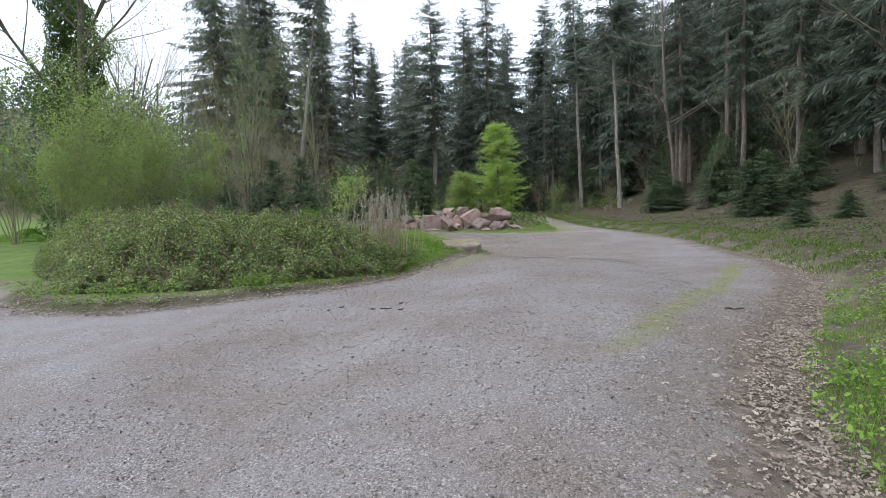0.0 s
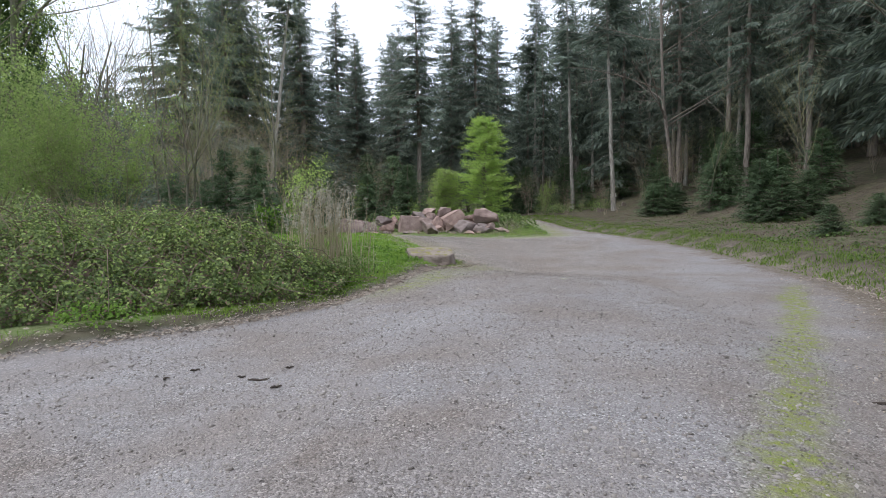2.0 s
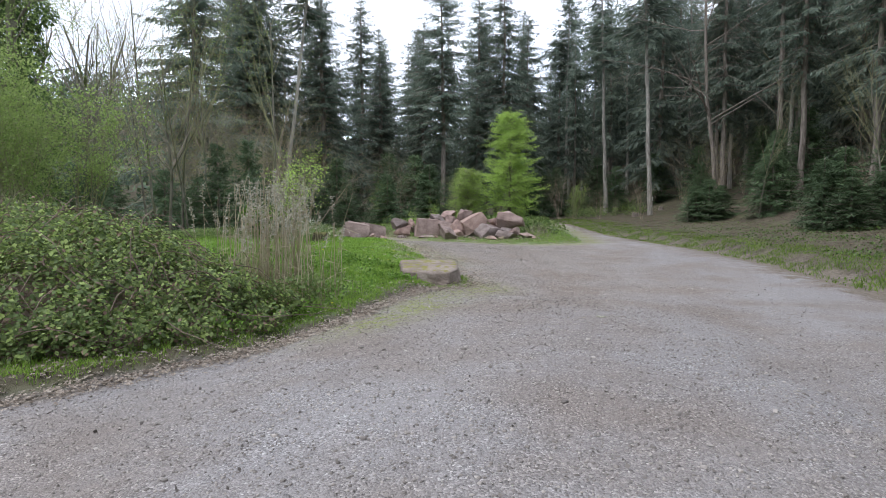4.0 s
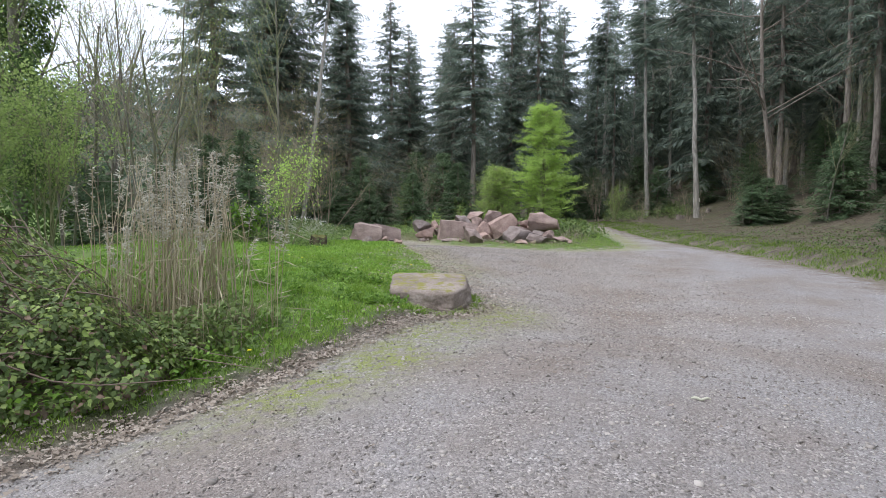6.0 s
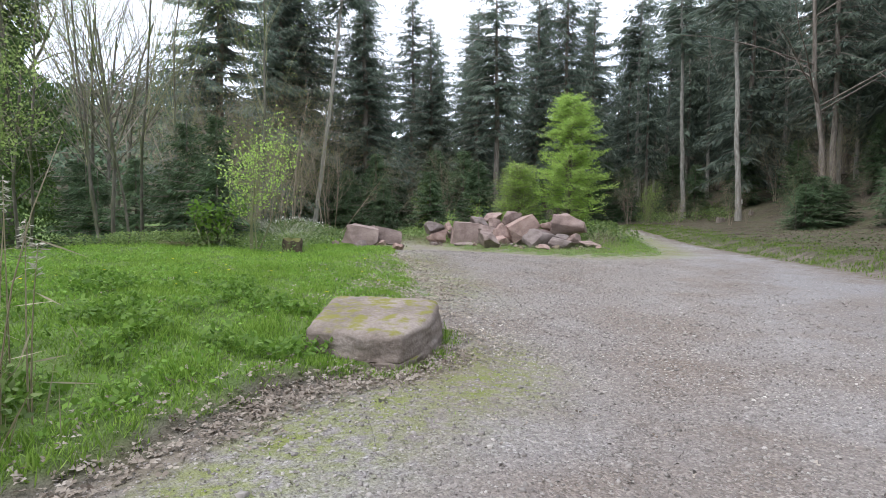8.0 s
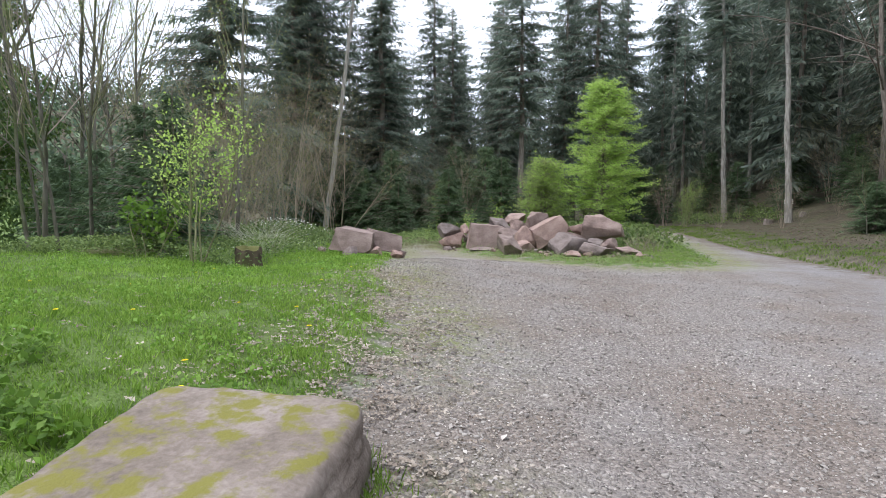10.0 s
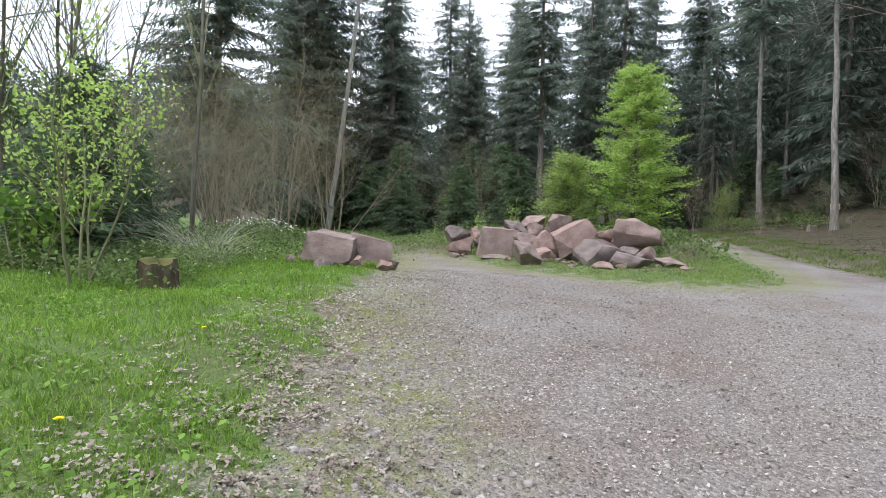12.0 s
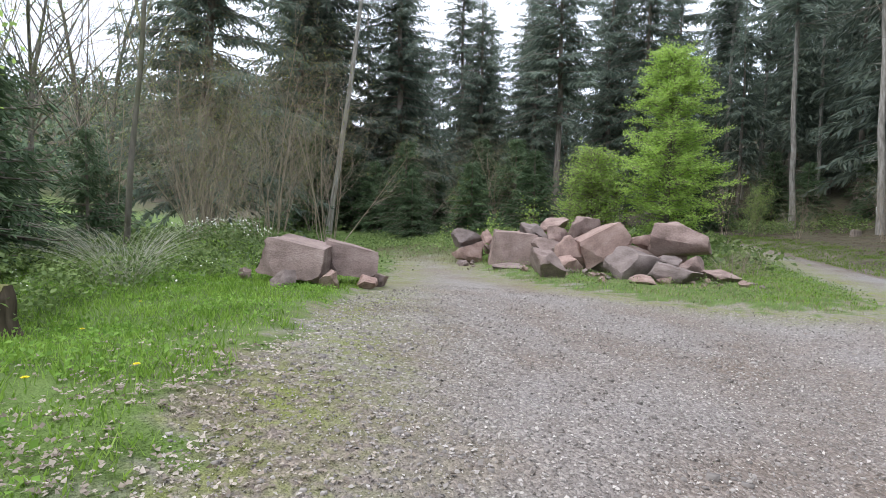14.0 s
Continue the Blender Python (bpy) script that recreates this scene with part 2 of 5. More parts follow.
def ground_z(x, y):
    x, y = np.asarray(x, float), np.asarray(y, float)
    v, i, r = inside(VERGE, x, y), inside(ISLAND, x, y), x - right_edge(y)
    crowned = 0.05 - 0.035 * np.minimum((x - 1) ** 2, 8)
    tilted = np.clip(-0.1 - 0.12 * (x + 0.5), -0.34, 0.16)
    z = crowned + (tilted - crowned) * step(13, 18, y)
    z = z + (-0.38 - z) * step(25, 37, y) + 0.23 * step(40, 62, y) + 0.015 * wob(x, y, 3.1)
    z = z + step(-0.05, 0.22, v) * (0.10 + 0.02 * wob(x, y, 0.6, 2)) * (1 - 0.5 * step(16, 18, y)) + 0.10 * step(0.3, 5, v) + 0.02 * wob(x, y, 0.9, 5) * step(0, 0.5, v)
    z = z + 0.6 * np.exp(-(((x + 9.8) / 2.2) ** 2 + ((y - 33.5) / 3.0) ** 2))
    z = z - 0.09 * np.exp(-(((x + 1.05) / 0.75) ** 2 + ((y - 17.1) / 0.55) ** 2))
    z = z - 0.17 * np.exp(-(((x + 5.7) / 1.3) ** 2 + ((y - 25.4) / 1.1) ** 2))
    z = z - 0.9 * step(-9.5, -14, x) * step(22, 30, y) * step(60, 40, y)
    z = z + 0.07 * step(0, 0.6, i) + 0.03 * wob(x, y, 0.8, 3) * step(0, 0.6, i)
    z = z - 0.07 * np.exp(-((r - 0.55) / 0.35) ** 2)
    bank = np.maximum(r - 1.0, 0)
    z = z + 0.20 * step(0, 0.8, bank) + 0.055 * np.minimum(bank, 9) + 0.30 * np.clip(bank - 9, 0, 60) + 0.08 * wob(x, y, 1.6, 7) * step(0.2, 2, bank)
    d, az = np.hypot(x, y), np.degrees(np.arctan2(-x, y))
    z = z + 12 * step(100, 150, y) * step(45, 32, np.abs(az))
    z = z + 33 * step(95, 230, d) * step(20, 42, az) * step(150, 110, az)
    return z


def gz(x, y):
    return float(ground_z(np.array([x]), np.array([y]))[0])


# ---------------------------------------------------------------- mesh tools


def mesh_of(name, verts, faces, smooth=False):
    """A mesh from an array of vertices and an array of faces with one number of corners."""
    verts, faces = np.asarray(verts, np.float32), np.asarray(faces, np.int32)
    me = bpy.data.meshes.new(name)
    k = faces.shape[1]
    me.vertices.add(len(verts))
    me.vertices.foreach_set("co", verts.ravel())
    me.loops.add(faces.size)
    me.loops.foreach_set("vertex_index", faces.ravel())
    me.polygons.add(len(faces))
    me.polygons.foreach_set("loop_start", np.arange(0, faces.size, k, dtype=np.int32))
    if smooth:
        me.polygons.foreach_set("use_smooth", np.ones(len(faces), bool))
    me.update(calc_edges=True)
    return me


def part(name, me, mat, parent=None, label=""):
    ob = new(name, me)
    if not me.materials:
        me.materials.append(mat)
    if parent:
        ob.parent = parent
    return tagged(ob, label)


class Geo:
    """Gathers pieces, all of quads, into one mesh."""

    def __init__(self):
        self.v, self.f, self.n = [], [], 0

    def add(self, v, f):
        self.v.append(v)
        self.f.append(f + self.n)
        self.n += len(v)

    def mesh(self, name, smooth=False):
        return mesh_of(name, np.concatenate(self.v), np.concatenate(self.f), smooth)


def tube(geo, pts, radii, sides=6):
    pts, radii = np.asarray(pts, float), np.asarray(radii, float)
    n = len(pts)
    t = np.gradient(pts, axis=0)
    t /= np.linalg.norm(t, axis=1)[:, None] + 1e-9
    ref = np.where(np.abs(t[:, 2:3]) > 0.9, [[1.0, 0, 0]], [[0, 0, 1.0]])
    a = np.cross(t, ref)
    a /= np.linalg.norm(a, axis=1)[:, None] + 1e-9
    b = np.cross(t, a)
    ang = np.arange(sides) * 2 * np.pi / sides
    ring = pts[:, None] + radii[:, None, None] * (np.cos(ang)[None, :, None] * a[:, None] + np.sin(ang)[None, :, None] * b[:, None])
    i, j = np.meshgrid(np.arange(n - 1), np.arange(sides), indexing="ij")
    i, j, k = i.ravel(), j.ravel(), (j.ravel() + 1) % sides
    geo.add(ring.reshape(-1, 3), np.stack([i * sides + j, i * sides + k, (i + 1) * sides + k, (i + 1) * sides + j], 1))


def unit(v):
    return v / (np.linalg.norm(v, axis=-1, keepdims=True) + 1e-9)


def blades(geo, base, along, normal, length, width, fold=0.15, widest=0.45):
    """One four-cornered leaf for each row: from its base along a way, facing its normal."""
    along, side = unit(along), unit(np.cross(along, normal))
    up = np.cross(side, along)
    length, width = np.broadcast_to(length, len(base))[:, None], np.broadcast_to(width, len(base))[:, None]
    mid = base + along * length * widest + up * width * fold
    v = np.stack([base, mid + side * width / 2, base + along * length, mid - side * width / 2], 1).reshape(-1, 3)
    geo.add(v, np.arange(len(v)).reshape(-1, 4))


def thing(name, label, category, group="", x=0.0, y=0.0, z=None, turn=0.0):
    ob = new(name)
    ob.empty_display_size = 0.2
    ob.matrix_basis = pose(x, y, gz(x, y) if z is None else z, 0, 0, turn)
    return tagged(ob, label, category, group)


def placed(x, y, size=1.0, turn=0.0, z=None, lean=0.0, lean_to=0.0, wide=None):
    m = pose(x, y, (gz(x, y) if z is None else z) - 0.03, 0, 0, lean_to) @ pose(0, 0, 0, 0, lean, 0) @ pose(0, 0, 0, 0, 0, turn - lean_to)
    w = size if wide is None else wide
    return m @ Matrix.Diagonal((w, w, size, 1))

# ---------------------------------------------------------------- kinds of plants


def spruce_meshes(height, bare, radius, seed, whorl=0.5, per=6, ragged=0.3, droop=0.5, trunk_r=0.22, dense=1.0, pointed=0.75, spray=1.0):
    """Meshes of a trunk and a crown: whorls of branches with hanging twigs."""
    g = np.random.default_rng(seed)
    trunk, crown = Geo(), Geo()
    zs = np.linspace(0, height, 14)
    bend = np.cumsum(g.normal(0, 0.05, (14, 2)), 0) * height / 25
    pts = np.column_stack([bend[:, 0], bend[:, 1], zs])
    tube(trunk, pts, trunk_r * (1 - zs / height) ** 0.8 + 0.02 + 0.25 * trunk_r * np.exp(-zs / 0.5), 9)
    for _ in range(int(bare * (2.2 if dense > 0.6 else 1.0))):
        z0 = g.uniform(0.25 * bare, bare)
        a, ln = g.uniform(0, 6.3), g.uniform(0.4, 1.6) * min(1, radius / 2)
        s = np.linspace(0, 1, 4)[:, None]
        c = np.array([np.interp(z0, zs, pts[:, 0]), np.interp(z0, zs, pts[:, 1]), z0])
        tube(trunk, c + s * ln * np.array([np.cos(a), np.sin(a), g.uniform(-0.35, 0.1)]), np.linspace(0.02, 0.005, 4), 3)
    z = bare
    B, A, N, L, W = [], [], [], [], []
    while z < height - 0.1:
        u = (z - bare) / (height - bare)
        reach = radius * ((1 - u) ** pointed) * (0.55 + 0.45 * min(1, u * 6 + 0.2)) + 0.12
        c = np.array([np.interp(z, zs, pts[:, 0]), np.interp(z, zs, pts[:, 1]), z])
        for _ in range(per):
            if g.random() < ragged * 0.5:
                continue
            a = g.uniform(0, 2 * np.pi)
            ln = reach * g.uniform(1 - ragged * 1.4, 1 + ragged * 0.5)
            rise = 0.55 * (u - 0.35) - 0.25 * droop * (1 - u) + g.normal(0, 0.08)
            out = np.array([np.cos(a), np.sin(a), 0])
            m = max(4, int((9 + 12.0 * ln) * dense))
            s = np.sort(g.uniform(0.08, 1.0, m))
            p = c + out * (s * ln)[:, None] + np.array([0, 0, 1]) * (ln * (rise * s - 0.28 * droop * s * s + 0.12 * s ** 3))[:, None] + g.normal(0, 0.04, (m, 3))
            side = np.where(g.random(m) < 0.5, 1, -1)[:, None] * np.array([-out[1], out[0], 0])
            way = side * g.uniform(0.3, 1.0, (m, 1)) + out * g.uniform(0.3, 1.0, (m, 1)) + np.array([0, 0, -1]) * g.uniform(0.05, 1.25 * droop + 0.35, (m, 1))
            B.append(p)
            A.append(way)
            N.append(np.array([0, 0, 1]) + g.normal(0, 0.5, (m, 3)))
            tl = (0.22 + 0.30 * ln * (1 - 0.65 * s)) * g.uniform(0.7, 1.25, m)
            tl = np.minimum(tl, 1.2) * spray
            L.append(tl)
            W.append(tl * g.uniform(0.10, 0.21, m))
            if ln > 1.0 and dense > 0.6:
                q = np.linspace(0, 0.9, 4)
                tube(trunk, c + out * (q * ln)[:, None] + np.array([0, 0, 1]) * (ln * (rise * q - 0.28 * droop * q * q + 0.12 * q ** 3))[:, None], 0.03 * (1 - q) * min(1.5, ln / 2) + 0.006, 3)
        z += whorl * g.uniform(0.6, 1.4) * (1 - 0.45 * u)
    blades(crown, np.concatenate(B), np.concatenate(A), np.concatenate(N), np.concatenate(L), np.concatenate(W), 0.2, 0.5)
    return trunk.mesh("trunk", True), crown.mesh("crown")


def grow(g, tips, geo_thick, geo_thin, p, d, length, r, level, levels, spread, up, kids, thin_below=0.02, sides=7, wander=0.12):
    """A branch with its side branches; the ends and the thin parts are gathered in tips as rows of place and way."""
    n = 6 if level < 2 else (4 if level < 3 else 3)
    pts, w = [p], d
    for _ in range(n - 1):
        w = unit(w + g.normal(0, wander, 3) + np.array([0, 0, up * 0.15]))
        pts.append(pts[-1] + w * length / (n - 1))
    pts = np.array(pts)
    radii = r * np.linspace(1, 0.35 if level < levels else 0.2, n)
    tube(geo_thick if r > thin_below else geo_thin, pts, radii, sides if level == 0 else (5 if r > thin_below else 3))
    if level >= levels - 1:
        for k in range(1, n):
            tips.append((*pts[k], *unit(pts[k] - pts[k - 1])))
    if level >= levels:
        return
    count = kids[level]
    for k in range(count):
        s = g.uniform(0.25 if level else 0.3, 1.0)
        q = np.array([np.interp(s, np.linspace(0, 1, n), pts[:, c]) for c in range(3)])
        along = unit(pts[min(n - 1, int(s * (n - 1)) + 1)] - pts[int(min(s, 0.99) * (n - 1))])
        off = unit(np.cross(along, g.normal(0, 1, 3)))
        way = unit(along * (1 - spread) + off * spread + np.array([0, 0, up * 0.3]))
        grow(g, tips, geo_thick, geo_thin, q, way, length * g.uniform(0.35, 0.62) * (1.15 - 0.45 * s), r * (1 - 0.6 * s) * (0.42 if level == 0 else 0.5), level + 1, levels, spread, up, kids, thin_below, sides, wander)


def tree_meshes(height, r, seed, levels=3, kids=(14, 6, 4), spread=0.55, up=0.35, wander=0.1, leaves=0, leaf=0.07, scatter=0.25, trunk_share=1.0, stems=1, fan=0.0, thin_below=0.02):
    g = np.random.default_rng(seed)
    thick, thin, tips = Geo(), Geo(), []
    for k in range(stems):
        a = g.uniform(0, 6.28)
        off = np.array([np.cos(a), np.sin(a), 0])
        d = unit(np.array([0, 0, 1.0]) + off * fan * g.uniform(0.1, 1.0))
        grow(g, tips, thick, thin, off * 0.12 * (stems > 1) * g.uniform(0, 2) + np.array([0, 0, -0.05]), d, height * trunk_share * (1 if stems == 1 else g.uniform(0.6, 1.0)), r * (1 if stems == 1 else g.uniform(0.6, 1.0)), 0, levels, spread, up, kids, thin_below, 8 if stems == 1 else 5, wander)
    tips = np.array(tips)
    lm = None
    if leaves:
        pick = g.integers(0, len(tips), leaves)
        base = tips[pick, :3] + g.normal(0, scatter, (leaves, 3))
        base[:, 2] = np.maximum(base[:, 2], 0.06)
        way = tips[pick, 3:] * 0.6 + g.normal(0, 0.7, (leaves, 3))
        lg = Geo()
        size = leaf * g.uniform(0.6, 1.35, leaves)
        blades(lg, base, way, np.array([0, 0, 1.0]) + g.normal(0, 0.7, (leaves, 3)), size * 1.5, size, 0.15)
        lm = lg.mesh("leaves")
    return thick.mesh("trunk", True) if thick.n else None, thin.mesh("twigs") if thin.n else None, lm


def conifer(name, label, meshes, bark, needles, m, group=""):
    ob = new(name)
    ob.matrix_basis = m
    tagged(ob, label, "conifer tree", group)
    part("trunk", meshes[0], bark, ob)
    part("crown", meshes[1], needles, ob)
    return ob


def broadleaf(name, label, category, meshes, bark, twig, leafmat, m, group=""):
    ob = new(name)
    ob.matrix_basis = m
    tagged(ob, label, category, group)
    for kind, me, mat in zip(("trunk", "branchwork", "crown"), meshes, (bark, twig, leafmat)):
        if me:
            tagged(part(kind, me, mat, ob), kind="stuff" if kind == "branchwork" else "")
    return ob


def rock_mesh(seed, rough=0.06, cuts=9, boxy=False, detail=3):
    """A broken block one metre across: a ball cut by planes, with worn edges and pitted faces."""
    g = np.random.default_rng(seed)
    bm = bmesh.new()
    bmesh.ops.create_icosphere(bm, subdivisions=detail + 1, radius=0.75)
    if boxy:
        dirs = unit(np.vstack([np.eye(3), -np.eye(3), g.normal(0, 1, (3, 3))]) + g.normal(0, 0.08, (9, 3)))
        lim = np.concatenate([g.uniform(0.40, 0.46, 6), g.uniform(0.52, 0.60, 3)])
    else:
        dirs = unit(np.vstack([g.normal(0, 1, (cuts, 3)), np.array([[0, 0.2, 1], [0.1, 0, -1]]) + g.normal(0, 0.3, (2, 3))]))
        lim = np.concatenate([g.uniform(0.26, 0.50, cuts), g.uniform(0.28, 0.42, 2)])
    shift = Vector(g.uniform(-50, 50, 3))
    for v in bm.verts:
        c = np.array(v.co)
        for _ in range(2):
            over = dirs @ c - lim
            for k in np.argsort(-over)[:3]:
                o = dirs[k] @ c - lim[k]
                if o > 0:
                    c = c - dirs[k] * o * 0.97
        n1 = noise.fractal(Vector(c) * 2.6 + shift, 0.8, 2.0, 4)
        n2 = noise.noise(Vector(c) * 9 + shift)
        v.co = Vector(c * (1 + rough * n1)) + Vector(c).normalized() * (0.016 * n2)
    co = np.array([v.co for v in bm.verts])
    mid, size = (co.max(0) + co.min(0)) / 2, co.max(0) - co.min(0)
    co = (co - mid) / size
    turn_over = np.hypot(co[:, 0], co[:, 1])[co[:, 2] > 0.25].max() > np.hypot(co[:, 0], co[:, 1])[co[:, 2] < -0.25].max()
    flip = np.array([1, -1, -1]) if turn_over else np.ones(3)
    for v, c in zip(bm.verts, co * flip):
        v.co = Vector(c)
    me = bpy.data.meshes.new("rock")
    bm.to_mesh(me)
    bm.free()
    me.shade_smooth()
    me.set_sharp_from_angle(angle=radians(32))
    return me

# ---------------------------------------------------------------- ground


def spaced(fine_from, fine_to, fine, far_from, far_to, growth):
    mid = list(np.arange(fine_from, fine_to + fine / 2, fine))
    s, v, low = fine, fine_from, []
    while v > far_from:
        s *= growth
        v -= s
        low.append(v)
    s, v, high = fine, fine_to, []
    while v < far_to:
        s *= growth
        v += s
        high.append(v)
    return np.array(low[::-1] + mid + high)


def build_ground():
    xs, ys = spaced(-9, 8, 0.12, -1500, 1500, 1.16), spaced(1.5, 38, 0.12, -1500, 1800, 1.14)
    X, Y = np.meshgrid(xs, ys, indexing="ij")
    x, y = X.ravel(), Y.ravel()
    z = ground_z(x, y)
    nx, ny = len(xs), len(ys)
    i, j = np.meshgrid(np.arange(nx - 1), np.arange(ny - 1), indexing="ij")
    a = (i * ny + j).ravel()
    me = mesh_of("ground", np.column_stack([x, y, z]), np.column_stack([a, a + ny, a + ny + 1, a + 1]), True)
    v, isl, r = inside(VERGE, x, y), inside(ISLAND, x, y), x - right_edge(y)
    jag = (0.10 * wob(x, y, 0.35, 1) + 0.06 * wob(x, y, 0.13, 4)) * (1 + 2.2 * step(18, 20.5, y))
    far = np.hypot(x, y - 10)
    grass = np.maximum(np.maximum(step(-0.02, 0.12, v + jag), step(-0.05, 0.3, isl + 2 * jag)), np.maximum(step(60, 75, far), step(-11.5, -13.5, x + 0.35 * (y - 9) + 1.3 * wob(x, y, 3.0, 2))))
    grass = np.maximum(grass, 0.75 * step(39, 46, y + 2.5 * wob(x, y, 1.4, 4)) * step(-1.0, -4.0, x))
    litter = np.maximum(step(-0.15, 0.25, r + 1.5 * jag + 0.25 * step(6, 8, y)), 0.38 * step(-1.0, -0.2, r + 2 * jag) * step(16, 11, y)) + np.exp(-((v + 0.18) / 0.14) ** 2) * step(-0.6, 0.4, wob(x, y, 1.9, 3) + 0.4) * step(9, 11, y) * step(20, 17.5, y) * (x > -9.5)
    litter = np.maximum(litter, step(-1.5, 2.5, v) * step(-0.4, 0.6, wob(x, y, 0.9, 6)) * step(18.5, 20, y) * step(1.6, 0.5, v) * 0.5)
    litter = np.maximum(litter, 0.9 * step(0.0, 0.2, v) * step(1.3, 0.7, v) * step(13.2, 12.0, y) * step(-0.75, -0.1, wob(x, y, 1.1, 9)))
    bank = np.maximum(step(0.8, 1.6, r + 2 * jag), step(78, 90, y))
    # thin moss on the drive: a strip near the wooded side, and where the drive meets the grass
    cx = 1.85 + 0.54 * (y - 6.3)
    strip = np.exp(-((x - cx - 0.12 * wob(x, y, 0.9, 2)) / 0.17) ** 2) * step(4.5, 6.5, y) * step(15.5, 12.5, y)
    seam = np.exp(-((v + 0.75) / 0.5) ** 2) * step(12, 13.5, y) * step(19.5, 17.5, y) * 0.9
    seam = np.maximum(seam, np.exp(-((v + 0.3) / 0.8) ** 2) * step(19, 22, y) * 0.75)
    seam = np.maximum(seam, np.exp(-((isl + 0.4) / 0.8) ** 2) * 0.7)
    moss = np.clip((2.4 * strip + 1.25 * seam) * (0.8 + 0.4 * wob(x, y, 0.5, 8)), 0, 1)
    pale = 0.5 + 0.5 * wob(x - 0.25 * y, 0.15 * y, 0.75, 2)
    coarse = step(11, 19, y) * step(6.0, 0.8, x - 0.04 * y + 0.4 * wob(x, y, 1.2, 3))
    for key, val in (("grass", grass), ("litter", np.clip(litter, 0, 1)), ("bank", bank), ("moss", moss), ("pale", pale), ("coarse", coarse), ("soil", np.exp(-((v - 0.03 - 0.15 * step(14, 11, y) + 0.5 * jag) / (0.10 + 0.2 * step(14, 11, y))) ** 2) * step(19, 17, y) * (x > -9.5) + 0.9 * np.exp(-((r - 1.0) / 0.3) ** 2) * step(9, 5, y))):
        me.attributes.new(key, "FLOAT", "POINT").data.foreach_set("value", val.astype(np.float32))
    m, n, l, p = material("gravel_drive_and_verge")

    def mask(key):
        at = n.new("ShaderNodeAttribute")
        at.attribute_name = key
        return at.outputs["Fac"]

    tc = n.new("ShaderNodeTexCoord")

    def vor(scale):
        t = n.new("ShaderNodeTexVoronoi")
        t.inputs["Scale"].default_value = scale
        l.new(tc.outputs["Object"], t.inputs["Vector"])
        return t

    small, large = vor(80), vor(44)
    sand, drift, patch = noise_node(n, l, 140, 3), noise_node(n, l, 0.55, 4), noise_node(n, l, 2.4, 5)
    stones = colour_ramp(n, [(0.0, (0.072, 0.067, 0.066)), (0.45, (0.208, 0.197, 0.195)), (0.8, (0.37, 0.354, 0.352)), (1.0, (0.70, 0.68, 0.67))])
    l.new(small.outputs["Color"], stones.inputs[0])
    bigger = colour_ramp(n, [(0.0, (0.11, 0.088, 0.073)), (0.5, (0.25, 0.212, 0.184)), (0.85, (0.42, 0.372, 0.333)), (1.0, (0.72, 0.665, 0.61))])
    l.new(large.outputs["Color"], bigger.inputs[0])
    fines = colour_ramp(n, [(0.3, (0.16, 0.148, 0.145)), (0.7, (0.31, 0.292, 0.288))])
    l.new(sand.outputs[0], fines.inputs[0])
    fine_share = colour_ramp(n, [(0.35, (0.1, 0.1, 0.1)), (0.68, (0.8, 0.8, 0.8))])
    l.new(patch.outputs[0], fine_share.inputs[0])
    grit = mix(n, l, fine_share.outputs[0], stones.outputs[0], fines.outputs[0])
    grit = mix(n, l, maths(n, l, "MULTIPLY", mask("coarse"), 0.65), grit, bigger.outputs[0])
    brown = colour_ramp(n, [(0.40, (1.04, 1.03, 1.03)), (0.62, (0.86, 0.775, 0.70))])
    l.new(drift.outputs[0], brown.inputs[0])
    grit = mix(n, l, 1.0, grit, brown.outputs[0], "MULTIPLY")
    grit = mix(n, l, maths(n, l, "MULTIPLY", mask("pale"), 0.35), grit, mix(n, l, 0.5, grit, (0.45, 0.44, 0.45)))
    mossc = colour_ramp(n, [(0.3, (0.13, 0.16, 0.04)), (0.7, (0.30, 0.32, 0.10))])
    l.new(sand.outputs[0], mossc.inputs[0])
    moss_break = colour_ramp(n, [(0.36, (0, 0, 0)), (0.60, (1, 1, 1))])
    moss_noise = noise_node(n, l, 9, 6)
    l.new(moss_noise.outputs[0], moss_break.inputs[0])
    moss_cut = maths(n, l, "MULTIPLY", mask("moss"), moss_break.outputs[0])
    grit = mix(n, l, moss_cut, grit, mossc.outputs[0])
    soil = colour_ramp(n, [(0.3, (0.05, 0.042, 0.03)), (0.7, (0.13, 0.11, 0.08))])
    l.new(patch.outputs[0], soil.inputs[0])
    turf = colour_ramp(n, [(0.25, (0.07, 0.12, 0.025)), (0.55, (0.14, 0.24, 0.045)), (0.8, (0.22, 0.32, 0.08))])
    l.new(maths(n, l, "ADD", maths(n, l, "MULTIPLY", patch.outputs[0], 0.6), maths(n, l, "MULTIPLY", sand.outputs[0], 0.4)), turf.inputs[0])
    leafc = colour_ramp(n, [(0.0, (0.09, 0.07, 0.05)), (0.5, (0.22, 0.175, 0.135)), (1.0, (0.42, 0.35, 0.29))])
    flakes = vor(17)
    l.new(flakes.outputs["Color"], leafc.inputs[0])
    col = mix(n, l, maths(n, l, "MULTIPLY", mask("grass"), 0.95), grit, mix(n, l, 0.25, turf.outputs[0], soil.outputs[0]))
    col = mix(n, l, maths(n, l, "MULTIPLY", mask("litter"), 0.85), col, mix(n, l, 0.45, leafc.outputs[0], soil.outputs[0]))
    col = mix(n, l, maths(n, l, "MULTIPLY", mask("soil"), 0.85), col, soil.outputs[0])
    green = colour_ramp(n, [(0.42, (0, 0, 0)), (0.62, (0.75, 0.75, 0.75))])
